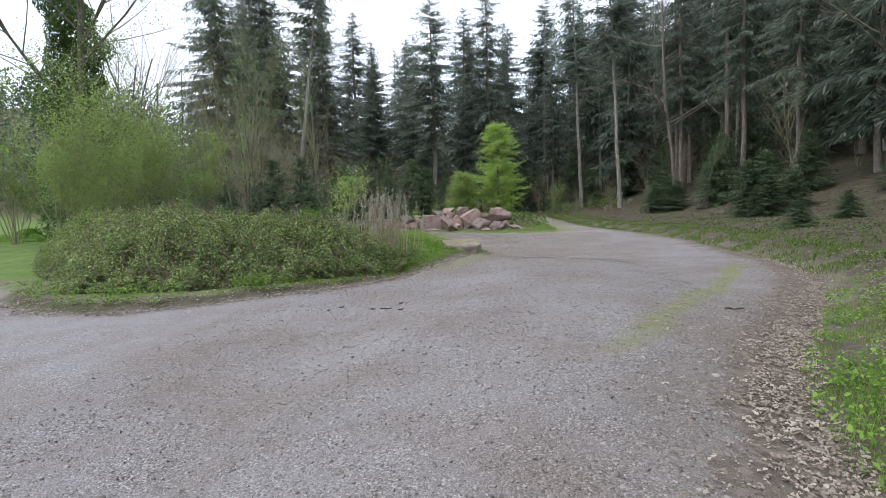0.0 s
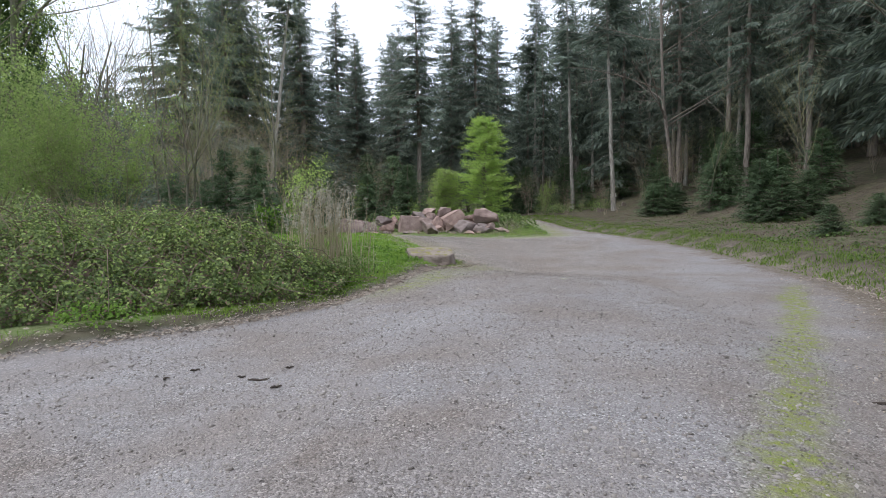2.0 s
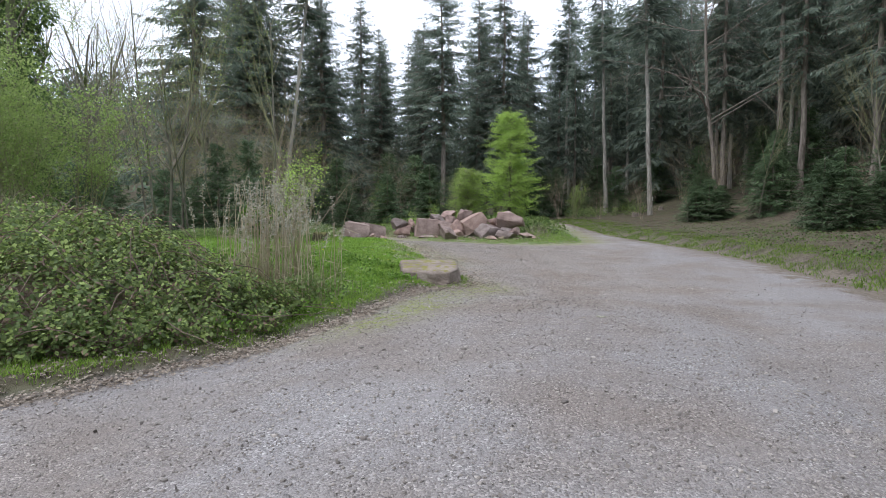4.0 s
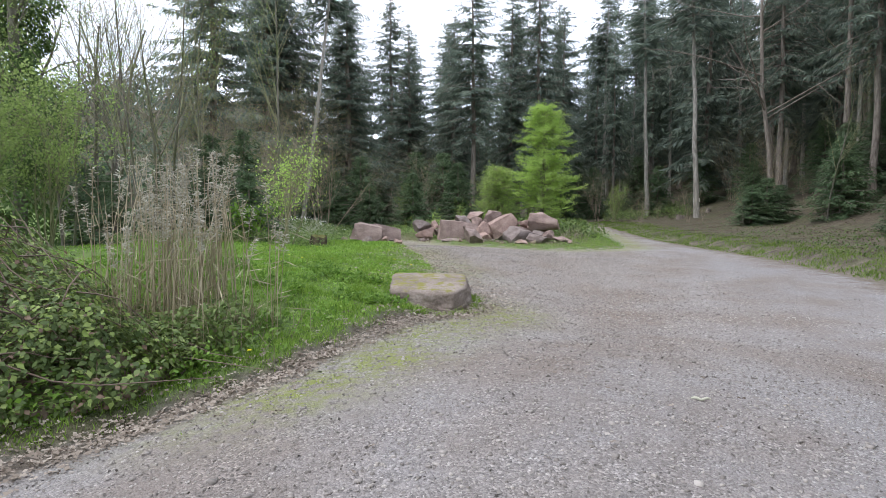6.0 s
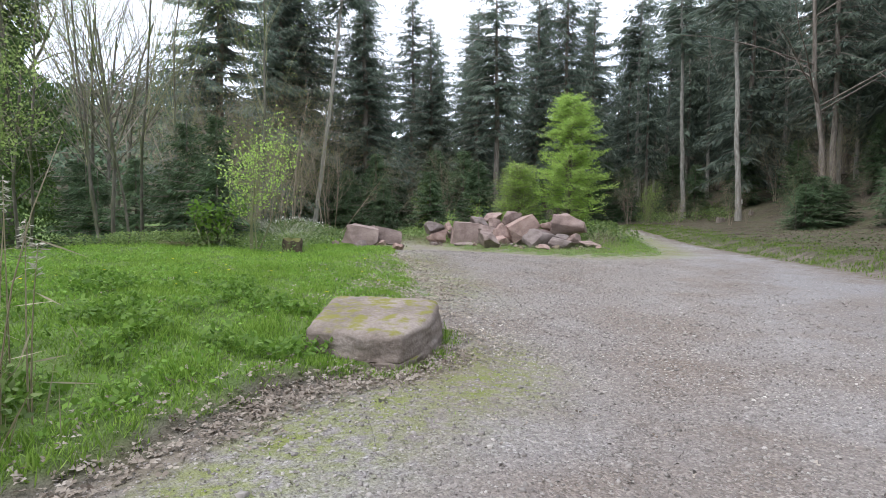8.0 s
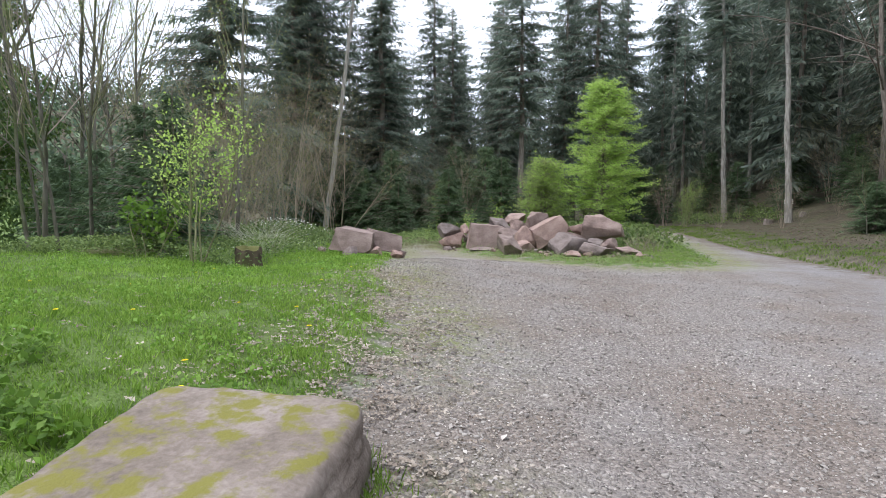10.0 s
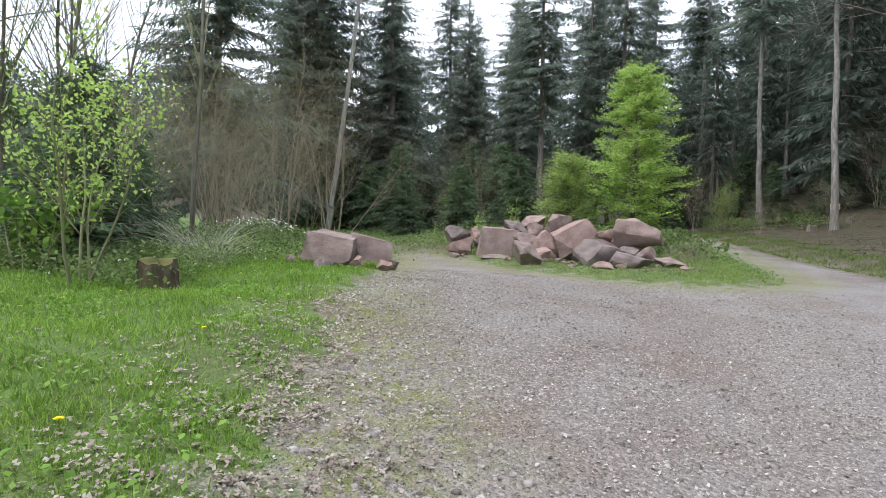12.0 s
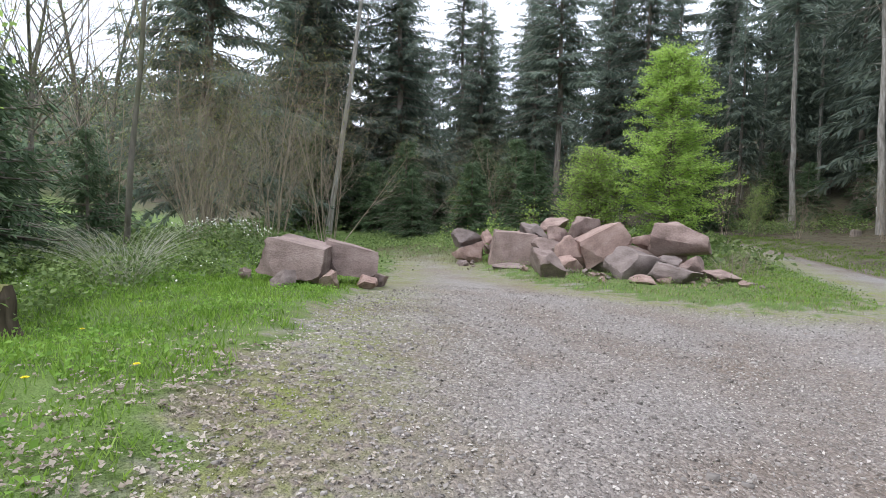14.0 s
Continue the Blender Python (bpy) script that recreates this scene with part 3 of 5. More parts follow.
    l.new(drift.outputs[0], green.inputs[0])
    # mixed far towards dark soil: canopy shade painted into the bank floor
    forest = mix(n, l, green.outputs[0], mix(n, l, 0.92, leafc.outputs[0], soil.outputs[0]), mix(n, l, 0.85, turf.outputs[0], soil.outputs[0]))
    col = mix(n, l, mask("bank"), col, forest)
    l.new(col, p.inputs["Base Color"])
    p.inputs["Roughness"].default_value = 0.92
    p.inputs["Specular IOR Level"].default_value = 0.15
    h = maths(n, l, "ADD", maths(n, l, "MULTIPLY", small.outputs["Distance"], -1.0), maths(n, l, "MULTIPLY", sand.outputs[0], 0.5))
    h = maths(n, l, "ADD", h, maths(n, l, "MULTIPLY", maths(n, l, "MULTIPLY", large.outputs["Distance"], -1.6), mask("coarse")))
    bumped(n, l, p, h, 0.9, 0.012)
    return tagged(part("ground", me, m), "grey gravel forest drive with grassy verges and leaf litter", "ground", kind="structure")


build_ground()

# ---------------------------------------------------------------- conifers
rnd = np.random.default_rng(11)
TALL = [spruce_meshes(26, 4, 5.0, 21, 0.42, 8, 0.4, 0.75, 0.26, 1.6, 0.72, 0.62), spruce_meshes(26, 5, 4.4, 22, 0.42, 8, 0.55, 0.8, 0.24, 1.6, 0.6, 0.62),
        spruce_meshes(26, 9, 4.2, 23, 0.42, 8, 0.55, 0.7, 0.22, 1.6, 0.55, 0.62), spruce_meshes(26, 2.5, 5.6, 24, 0.42, 8, 0.45, 0.85, 0.28, 1.6, 0.65, 0.62)]
INNER = [spruce_meshes(26, 3.5, 4.6, 25, 0.5, 7, 0.45, 0.75, 0.24, 0.6, 0.7, 1.1), spruce_meshes(26, 6, 4.2, 26, 0.5, 7, 0.5, 0.7, 0.22, 0.6, 0.65, 1.1),
         spruce_meshes(26, 2.5, 4.8, 27, 0.5, 7, 0.45, 0.75, 0.24, 0.6, 0.7, 1.1),
         spruce_meshes(28, 10, 3.2, 28, 0.7, 6, 0.55, 0.5, 0.2, 0.55, 0.6, 1.1)]
HIGH = [spruce_meshes(27, 9, 4.2, 33, 0.46, 7, 0.5, 0.75, 0.22, 1.3, 0.55, 0.65), spruce_meshes(27, 12, 4.0, 34, 0.46, 7, 0.55, 0.7, 0.2, 1.3, 0.5, 0.65), spruce_meshes(27, 7, 4.0, 35, 0.46, 7, 0.55, 0.8, 0.21, 1.3, 0.6, 0.65)]
SPARSE = [spruce_meshes(26, 11, 3.6, 31, 0.55, 6, 0.5, 0.45, 0.2, 0.8), spruce_meshes(26, 15, 3.6, 32, 0.48, 7, 0.5, 0.3, 0.2, 0.9, 0.55)]
YOUNG = [spruce_meshes(4.2, 0.15, 1.7, 41, 0.17, 9, 0.3, 0.35, 0.06, 1.7, 0.8, 0.6), spruce_meshes(4.0, 0.1, 1.7, 42, 0.17, 9, 0.5, 0.3, 0.05, 1.7, 0.8, 0.6)]
SKYLINE = [(-22.8, 48, 25, 3), (-23.5, 62, 30, 0), (-18.0, 63.5, 25, 0), (-19.4, 85, 30.5, 1), (-14.9, 78, 24, 0), (-11.8, 88, 27, 1), (-6.0, 66, 25, 2), (-9.5, 76, 24, 1),
           (-24.5, 60, 26, 3), (-28, 66, 27, 0), (-2.0, 76, 25, 1)]
for x, y, h, k in SKYLINE:
    conifer("spruce_tree", "tall dark green spruce on the valley side", TALL[k], M_BARK, M_NEEDLE, placed(x, y, h / 26, rnd.uniform(0, 360), wide=1.22 * h / 26), "tall spruces")
for x, y, h, k in [(0.6, 70, 28, 1), (3.4, 78, 25, 2), (-2.6, 72, 26, 1)]:
    conifer("spruce_tree", "tall thin-crowned greyish spruce behind the boulders", TALL[k], M_BARK_GREY, M_NEEDLE_GREY, placed(x, y, h / 26, rnd.uniform(0, 360)), "thin spruces")
for x, y, h, k, lean in [(9.3, 92, 32, 1, 0.5), (12.6, 77, 30, 1, -1.5), (14.2, 100, 30, 1, 1.5), (15.2, 66, 30, 1, -2.5), (20.6, 85, 30, 1, 0)]:
    tree = conifer("spruce_tree", "tall bare-stemmed spruce with a high crown beside the drive", SPARSE[k], M_BARK_PALE, M_NEEDLE, placed(x, y, h / 26, rnd.uniform(0, 360), lean=lean), "high-crowned spruces")
    if x == 15.2:
        way = Geo()
        tube(way, [(0, 0, 1.30), (0, 0, 1.62)], [0.262, 0.258], 10)
        part("trail_mark", way.mesh("trail_mark"), M_MARK, tree, "white painted trail mark on the bark")
for x, y, h in [(15.8, 92, 27), (19.4, 79, 28), (22.2, 77, 27), (23.5, 68, 26), (29.3, 65, 30), (26.5, 72, 26), (24.5, 58, 25), (17.3, 88, 28), (28.5, 54, 26), (33, 60, 27), (31, 47, 26)]:
    conifer("spruce_tree", "slim spruce with a long pale bare stem at the forest edge", INNER[3], M_BARK_PALE, M_NEEDLE, placed(x, y, h / 28, 77 * x), "slim edge spruces")
wood = []
for _ in range(7000):
    x, y = rnd.uniform(-34, 62), rnd.uniform(-22, 125)
    right = x > 17 + 0.10 * max(0, 60 - y) and x - 15 > (y - 66) * 0.25 - 4 and x < 0.75 * y + 14
    behind = y > 88 and -36 < x < 34 or (y > 72 and -34 < x < 2)
    # spruces added outside the view on the right, to shade the bank
    near = y < 30 and max(0.72 * y + 5.5, 8 + 0.2 * y) < x < 34
    if not (right or behind or near) or (right and not near and y < 60 and x < 20 + 0.1 * (60 - y)):
        continue
    right = right or near
    if all((x - a) ** 2 + (y - b) ** 2 > (5.2 if right or x > 6 else 6.6) ** 2 for a, b, *_ in wood + SKYLINE):
        wood.append((x, y, right))
for x, y, right in wood:
    thin = not right and rnd.random() < 0.4
    conifer("spruce_tree", "thin spruce with a long bare stem inside the forest" if thin else "dark spruce inside the forest, the unseen near ones added for shade", INNER[3] if thin else (HIGH if right and np.hypot(x, y - 10) < 62 and x - right_edge(y) < 17 else INNER)[int(rnd.integers(0, 3))], M_BARK_GREY if thin else M_BARK, M_NEEDLE_GREY if thin else M_NEEDLE, placed(x, y, rnd.uniform(0.85, 1.15) if right else rnd.uniform(0.85, 1.12), rnd.uniform(0, 360)), "forest spruces")
for x, y, sc, w in [(15.9, 36.0, 0.85, 1.05), (17.2, 36.6, 0.95, 1.15), (16.4, 34.6, 0.6, 0.9), (18.2, 35.4, 0.6, 0.9), (14.3, 49.5, 0.62, 1.0), (15.6, 50.5, 0.75, 1.15), (16.8, 51.5, 0.6, 1.0), (18.2, 46.5, 1.15, 1.2), (19.6, 49, 1.3, 1.3),
                    (12.9, 24.6, 0.28, 0.5), (21.5, 40, 1.0, 1.1), (23, 52, 1.5, 1.5), (17.2, 28.5, 0.33, 0.6), (22.5, 33, 0.5, 0.8), (25.5, 30.5, 0.8, 1.1), (27, 37, 0.9, 1.2), (29, 31, 1.0, 1.3)]:
    conifer("young_fir_tree", "low bushy young fir on the wooded bank", YOUNG[0], M_BARK, M_NEEDLE_YOUNG, placed(x, y, sc, rnd.uniform(0, 360), wide=w), "young firs on the bank")
for x, y, sc, w in [(-9.0, 27.4, 0.95, 0.9), (-8.2, 26.2, 0.55, 0.8), (-10.8, 28.5, 1.0, 0.95), (-13.0, 32.5, 1.0, 0.8), (-12.2, 29.5, 0.8, 0.9), (-14.2, 30.2, 1.0, 1.0), (-19, 33.5, 1.0, 1.2), (-22, 36, 1.2, 1.4), (-25, 38.5, 1.3, 1.5), (-17, 36.5, 0.9, 1.1)]:
    conifer("young_fir_tree", "dense dark young fir at the edge of the grass", YOUNG[1], M_BARK, M_NEEDLE_YOUNG, placed(x, y, sc, rnd.uniform(0, 360), wide=w), "young firs by the grass")

for x, y, sc in [(-20, 60, 1.5), (-17.5, 58.5, 1.2), (-22.5, 58, 1.6), (-24.5, 63, 1.8), (-19, 65, 1.7), (-9.5, 55, 1.1), (-12.5, 53, 0.9), (-6.0, 57, 1.3), (-14.5, 57, 1.5), (-8, 61, 1.6), (-11, 63, 1.7), (-16, 67, 1.3), (-12, 70, 1.5), (-9, 71, 1.1), (-4.5, 70, 1.4), (-21, 68, 1.6), (-2.5, 68, 0.9), (3.5, 75, 1.3), (7, 80, 1.5), (5.5, 88, 1.8), (14, 78, 1.3), (17.5, 74, 1.4), (21, 70, 1.3), (24, 62, 1.4), (28, 56, 1.5), (20, 66, 0.9), (13, 86, 1.6)]:
    conifer("young_fir_tree", "half-grown dark fir at the foot of the forest", YOUNG[0], M_BARK, M_NEEDLE, placed(x, y, sc, 50 * x, wide=sc * 1.1), "half-grown firs")

# ---------------------------------------------------------------- broadleaved trees and shrubs
BARE = [tree_meshes(15, 0.15, 51, 3, (16, 6, 4), 0.5, 0.35, 0.07), tree_meshes(10, 0.08, 52, 3, (13, 5, 4), 0.56, 0.25, 0.07, stems=2, fan=0.12)]
SAPLING = [tree_meshes(9, 0.055, 55, 3, (18, 4, 3), 0.38, 0.55, 0.05, leaves=900, leaf=0.04, scatter=0.08), tree_meshes(9, 0.05, 56, 2, (26, 5), 0.4, 0.5, 0.05, leaves=700, leaf=0.04, scatter=0.08)]
for k, (x, y, s) in enumerate([(-12.1, 28, 0.95), (-11.6, 29, 1.0), (-9.1, 30, 1.05), (-13.2, 27.5, 0.9), (-10.4, 25.6, 0.7)]):
    broadleaf("sapling", "slender young tree with first leaf buds", "young tree", SAPLING[k % 2], M_BARK_GREY, M_TWIG_GREEN, M_WILLOW, placed(x, y, s, 70 * k), "slender saplings")
for k, (x, y, sc) in enumerate([(17.2, 46, 0.85), (18.6, 36, 0.9), (13.2, 47.5, 0.35)]):
    broadleaf("sapling", "thin leafless sapling on the wooded bank", "young tree", (SAPLING[k % 2][0], SAPLING[k % 2][1], None), M_BARK_GREY, M_TWIG, None, placed(x, y, sc, 70 * k), "thin saplings on the bank")
for x, y, s, k in [(-28.8, 45, 1.05, 0), (-26, 41, 0.9, 0), (-11.5, 26, 1.0, 1), (-32, 50, 1.1, 0), (-15.5, 27, 1.0, 1), (-23, 38, 0.8, 0)]:
    broadleaf("bare_tree", "leafless grey deciduous tree", "tree", BARE[k], M_BARK_GREY, M_TWIG, None, placed(x, y, s, 47 * x), "leafless trees")
broadleaf("bare_tree", "leaning leafless oak with spreading limbs on the bank", "tree", tree_meshes(24, 0.20, 57, 3, (15, 6, 5), 0.74, 0.02, 0.08), M_BARK, M_TWIG, None, placed(19.0, 59, 1.0, 10, lean=-9), "leafless trees")
for x, y, s, lean in [(25.5, 58, 1.1, -5), (24, 36, 0.8, 0)]:
    broadleaf("bare_tree", "tall leafless tree with drooping twigs on the bank", "tree", BARE[0] if s < 1 else tree_meshes(24, 0.2, 58, 3, (14, 6, 4), 0.5, 0.3, 0.05, thin_below=0.03), M_BARK_GREY, M_TWIG, None, placed(x, y, s * (1.5 if s < 1 else 1), 31 * x, lean=lean), "leafless trees")
conifer("leaning_spruce", "tall pale bare-stemmed spruce leaning over", SPARSE[1], M_BARK_PALE, M_NEEDLE, placed(-18.8, 54.5, 1.15, 120, lean=8.0, wide=0.85), "high-crowned spruces")
THICKET = [tree_meshes(6.5, 0.022, 61, 3, (12, 5, 4), 0.5, 0.3, 0.12, leaves=1800, leaf=0.03, scatter=0.07, stems=8, fan=0.34, thin_below=0.012), tree_meshes(5.8, 0.022, 62, 3, (12, 5, 4), 0.5, 0.3, 0.13, leaves=1800, leaf=0.03, scatter=0.07, stems=8, fan=0.42, thin_below=0.012)]
for k, (x, y, s) in enumerate([(-16.3, 40, 1.45), (-18.7, 43, 1.5), (-14.8, 42.5, 1.45), (-12.9, 44, 1.4), (-20.5, 45, 1.4), (-13.2, 37.5, 0.85), (-17.2, 37, 1.2), (-17.5, 46, 1.4), (-15.2, 39, 1.0)]):
    broadleaf("bare_shrub", "tall brown thicket of thin stems with first small buds", "shrub", THICKET[k % 2], M_TWIG_BROWN, M_TWIG_BROWN, M_BUD, placed(x, y, s, 57 * k), "brown thicket")
for k, (x, y, sc) in enumerate([(-9, 60, 1.0), (-12, 64, 1.2), (-4, 58, 0.7), (-14, 58, 1.0), (6.5, 70, 0.8), (9.5, 62, 0.5), (12.5, 58, 0.55), (-21, 56, 1.1), (18.5, 58, 0.9), (22, 66, 1.2), (20, 72, 1.2), (26, 50, 1.1), (13.6, 58, 0.22), (17.5, 63, 0.3), (12.4, 70, 0.3), (21, 58, 0.4), (24, 47, 0.45), (21.5, 43, 0.3), (26, 42, 0.5)]):
    broadleaf("bare_shrub", "brown budding undergrowth at the foot of the forest", "shrub", THICKET[k % 2], M_TWIG_BROWN, M_TWIG_BROWN, M_BUD, placed(x, y, sc, 57 * k), "forest undergrowth")
SHRUB = [tree_meshes(4.6, 0.035, 65, 3, (10, 5, 3), 0.45, 0.4, 0.1, leaves=6200, leaf=0.055, scatter=0.065, stems=10, fan=0.40), tree_meshes(4.6, 0.035, 66, 3, (10, 5, 3), 0.45, 0.4, 0.1, leaves=4600, leaf=0.055, scatter=0.065, stems=7, fan=0.55)]
for k, (x, y, s) in enumerate([(-13, 20.5, 0.95), (-15.6, 20, 1.15), (-18.5, 21, 0.8), (-12.6, 17.5, 0.55), (-16.5, 24.5, 1.2), (-20, 27, 1.0), (-14.2, 18.4, 0.85)]):
    broadleaf("willow_shrub", "spreading shrub with fresh grey-green leaves", "shrub", SHRUB[k % 2], M_TWIG_GREEN, M_TWIG_GREEN, M_WILLOW, placed(x, y, s, 63 * k), "leafy shrubs")
for k, (x, y, s) in enumerate([(-11.6, 22.3, 0.88), (-11.6, 20, 0.72), (-7.5, 62, 0.9), (-10.5, 57, 0.7), (7.6, 66, 0.7), (-2.5, 63, 0.8)]):
    broadleaf("bright_shrub", "bright yellow-green shrub in new leaf", "shrub", SHRUB[(k + 1) % 2], M_TWIG_GREEN, M_TWIG_GREEN, M_YELLOWGREEN, placed(x, y, s, 100 * k + 20), "leafy shrubs")
broadleaf("bright_shrub", "small yellow-green shrub with few leaves", "shrub", tree_meshes(3.0, 0.03, 67, 2, (12, 6), 0.5, 0.35, 0.08, leaves=1500, leaf=0.045, scatter=0.06, stems=5, fan=0.3), M_TWIG_GREEN, M_TWIG_GREEN, M_BEECH, placed(-6.2, 24.7, 0.95), "leafy shrubs")
SPROUT = tree_meshes(2.0, 0.014, 69, 2, (7, 3), 0.5, 0.4, 0.1, leaves=260, leaf=0.06, scatter=0.06, stems=4, fan=0.35)
broadleaf("broad_leaved_shrub", "low shrub with drooping broad light leaves", "shrub", tree_meshes(1.2, 0.02, 68, 2, (7, 4), 0.5, 0.3, 0.1, leaves=320, leaf=0.09, scatter=0.08, stems=4, fan=0.5), M_TWIG_GREEN, M_TWIG_GREEN, M_HERB, placed(-7.6, 25.0, 1.0), "leafy shrubs")


def tiered_meshes(height, radius, seed, leaves, leaf, foot=0.4, lean=0.0):
    """A young beech: level tiers of fine branches with sprays of small leaves along them."""
    g = np.random.default_rng(seed)
    trunk, thin, lg = Geo(), Geo(), Geo()
    zs = np.linspace(0, height, 8)
    bend = np.cumsum(g.normal(0, 0.03, (8, 2)), 0)
    tube(trunk, np.column_stack([bend, zs]), 0.10 * (1 - zs / height) + 0.012, 8)
    P, D = [], []
    for _ in range(320):
        u = g.uniform(0, 1) ** 0.85
        z = foot + u * (height - foot - 0.1)
        ln = radius * (0.06 + (0.72 + 0.28 * min(1, 4 * u)) * (1 - u) ** 0.55) * g.uniform(0.3, 1.15)
        a = g.uniform(0, 6.283)
        out = np.array([np.cos(a), np.sin(a), g.uniform(0.05, 0.68)])
        q = np.linspace(0, 1, 6)
        c = np.array([np.interp(z, zs, bend[:, 0]), np.interp(z, zs, bend[:, 1]), z])
        pts = c + out * (q * ln)[:, None] + np.array([0, 0, -0.16]) * (ln * q * q)[:, None] + np.cumsum(g.normal(0, 0.03, (6, 3)), 0)
        tube(thin, pts, 0.018 * (1 - q) + 0.004, 3)
        for _ in range(int(4 + 5 * ln)):
            t = g.uniform(0.2, 1)
            b0 = np.array([np.interp(t, q, pts[:, k]) for k in range(3)])
            w = unit(out * g.uniform(0.4, 1.0) + np.array([-out[1], out[0], 0]) * g.normal(0, 0.8) + np.array([0, 0, g.normal(-0.05, 0.15)]))
            tl = g.uniform(0.25, 0.75)
            tube(thin, [b0, b0 + w * tl], [0.006, 0.003], 3)
            m = max(3, int(leaves / 2600 * tl * 3))
            f = g.uniform(0.1, 1.05, m)
            P.append(b0 + w * (f * tl)[:, None] + g.normal(0, 0.07, (m, 3)) * np.array([1, 1, 0.5]))
            D.append(w * 0.7 + g.normal(0, 0.5, (m, 3)) * np.array([1, 1, 0.5]))
    P, D = np.concatenate(P), np.concatenate(D)
    size = leaf * g.uniform(0.6, 1.3, len(P))
    blades(lg, P, D, np.array([0, 0, 1.0]) + g.normal(0, 0.7, P.shape), size * 1.5, size, 0.12)
    return trunk.mesh("trunk", True), thin.mesh("twigs"), lg.mesh("leaves")


broadleaf("beech_tree", "fresh bright green young beech behind the boulders", "tree", tiered_meshes(8.0, 2.2, 71, 34000, 0.056, 0.5), M_BARK_GREY, M_TWIG, M_BEECH, placed(0.95, 45.5, 1.0, 0))
broadleaf("beech_bush", "low bright green young beech beside the taller one", "tree", tiered_meshes(4.2, 1.45, 72, 15000, 0.054, 0.3), M_BARK_GREY, M_TWIG, M_BEECH, placed(-1.85, 45.2, 1.0, 40))
ivy = tree_meshes(22, 0.4, 73, 3, (14, 7, 4), 0.5, 0.25, 0.1, leaves=26000, leaf=0.085, scatter=0.5, thin_below=0.04)
ivy_tree = broadleaf("ivy_tree", "old tree with an ivy-covered trunk", "tree", ivy, M_BARK_GREY, M_TWIG, M_WILLOW, placed(-26.4, 35.4, 0.9, 0))

for x, y, size in [(-3.6, 42.6, 1.0), (-5.4, 42.8, 0.75), (-6.6, 41.8, 0.6)]:
    broadleaf("sprouting_shrub", "thin leafy shoots growing behind the boulders", "shrub", SPROUT, M_TWIG_GREEN, M_TWIG_GREEN, M_BEECH, placed(x, y, size, 90 * x), "leafy shoots")

# ---------------------------------------------------------------- boulders
ROCKS = [rock_mesh(100 + k, 0.11, 5 + k % 4) for k in range(8)] + [rock_mesh(140, 0.03, 9, True, 4), rock_mesh(143, 0.08, 9, True)]


def boulder(x, y, z, w, d, h, turn, k, tilt=0.0, mat=None, label="rough broken red sandstone boulder", group="piled boulders", name="boulder"):
    ob = part(name, ROCKS[k % 10] if mat is None else ROCKS[k % 10].copy(), M_SAND)
    if mat is not None:
        ob.data.materials.clear()
        ob.data.materials.append(mat)
    tagged(ob, label, "boulder", group)
    ob.matrix_basis = pose(x, y, z, 0, 0, turn) @ pose(0, 0, 0, 0, tilt, 0) @ Matrix.Diagonal((w, d, h, 1))
    return ob



def slab_mesh(seed, corner=12.0):
    """A flat four-sided block, wider at the back, with a bulging side, worn corners and pitted faces."""
    shift = Vector(np.random.default_rng(seed).uniform(-50, 50, 3))
    bm = bmesh.new()
    bmesh.ops.create_cube(bm, size=1.0)
    bmesh.ops.subdivide_edges(bm, edges=bm.edges[:], cuts=30, use_grid_fill=True)
    for v in bm.verts:
        c = np.array(v.co) * 2
        c = c * np.abs(c).max() / (np.abs(c) ** corner).sum() ** (1 / corner)
        c[:2] *= 1.0 - 0.05 * c[2]
        n1 = noise.fractal(Vector(c) * 0.9 + shift, 0.8, 2.0, 5)
        n2 = noise.noise(Vector(c) * 6 + shift)
        d = np.array(Vector(c).normalized())
        c = c + d * np.array([0.05, 0.05, 0.07]) * n1 + d * 0.02 * n2
        side, back = c[0], (c[1] + 1) / 2
        half = 0.47 + 0.13 * back
        v.co = Vector((half * side - 0.20 * back + 0.12 + 0.14 * (1 - c[1] ** 2) * max(side, 0), 0.79 * c[1] - 0.06 * side * (1 - 2 * back), 0.25 * c[2] + 0.03 * c[1] * (c[2] > 0)))
    me = bpy.data.meshes.new("slab")
    bm.to_mesh(me)
    bm.free()
    me.shade_smooth()
    return me


slab = part("boulder", slab_mesh(7), M_SANDMOSS)
slab.matrix_basis = pose(-0.88, 17.90, -0.055, 1.2, 0, 0)
tagged(slab, "flat mossy sandstone boulder at the corner of the grass", "boulder", "single boulders")
# x, y, z, width, height, turn, lean, kind of block
PILE_LEFT = [
    (-5.80, 41.2, 0.38, 0.98, 0.64, 20, 5, 0), (-5.41, 40.0, -0.08, 0.92, 0.75, 14, -4, 3), (-5.00, 41.3, 0.30, 0.60, 0.80, 40, 0, 2), (-3.87, 39.6, 0.20, 1.30, 1.02, 20, 2, 9),
    (-3.68, 38.4, -0.30, 0.90, 0.26, 10, 0, 4), (-3.34, 40.6, 0.60, 0.92, 0.72, 30, 10, 5), (-3.88, 41.2, 0.60, 0.70, 0.45, 50, 0, 3), (-2.84, 41.4, 0.95, 0.98, 0.45, 20, -6, 6),
    (-1.72, 40.2, 0.84, 0.88, 0.90, 60, -20, 7), (-2.53, 40.3, 0.60, 0.78, 0.60, 80, 0, 1),
]
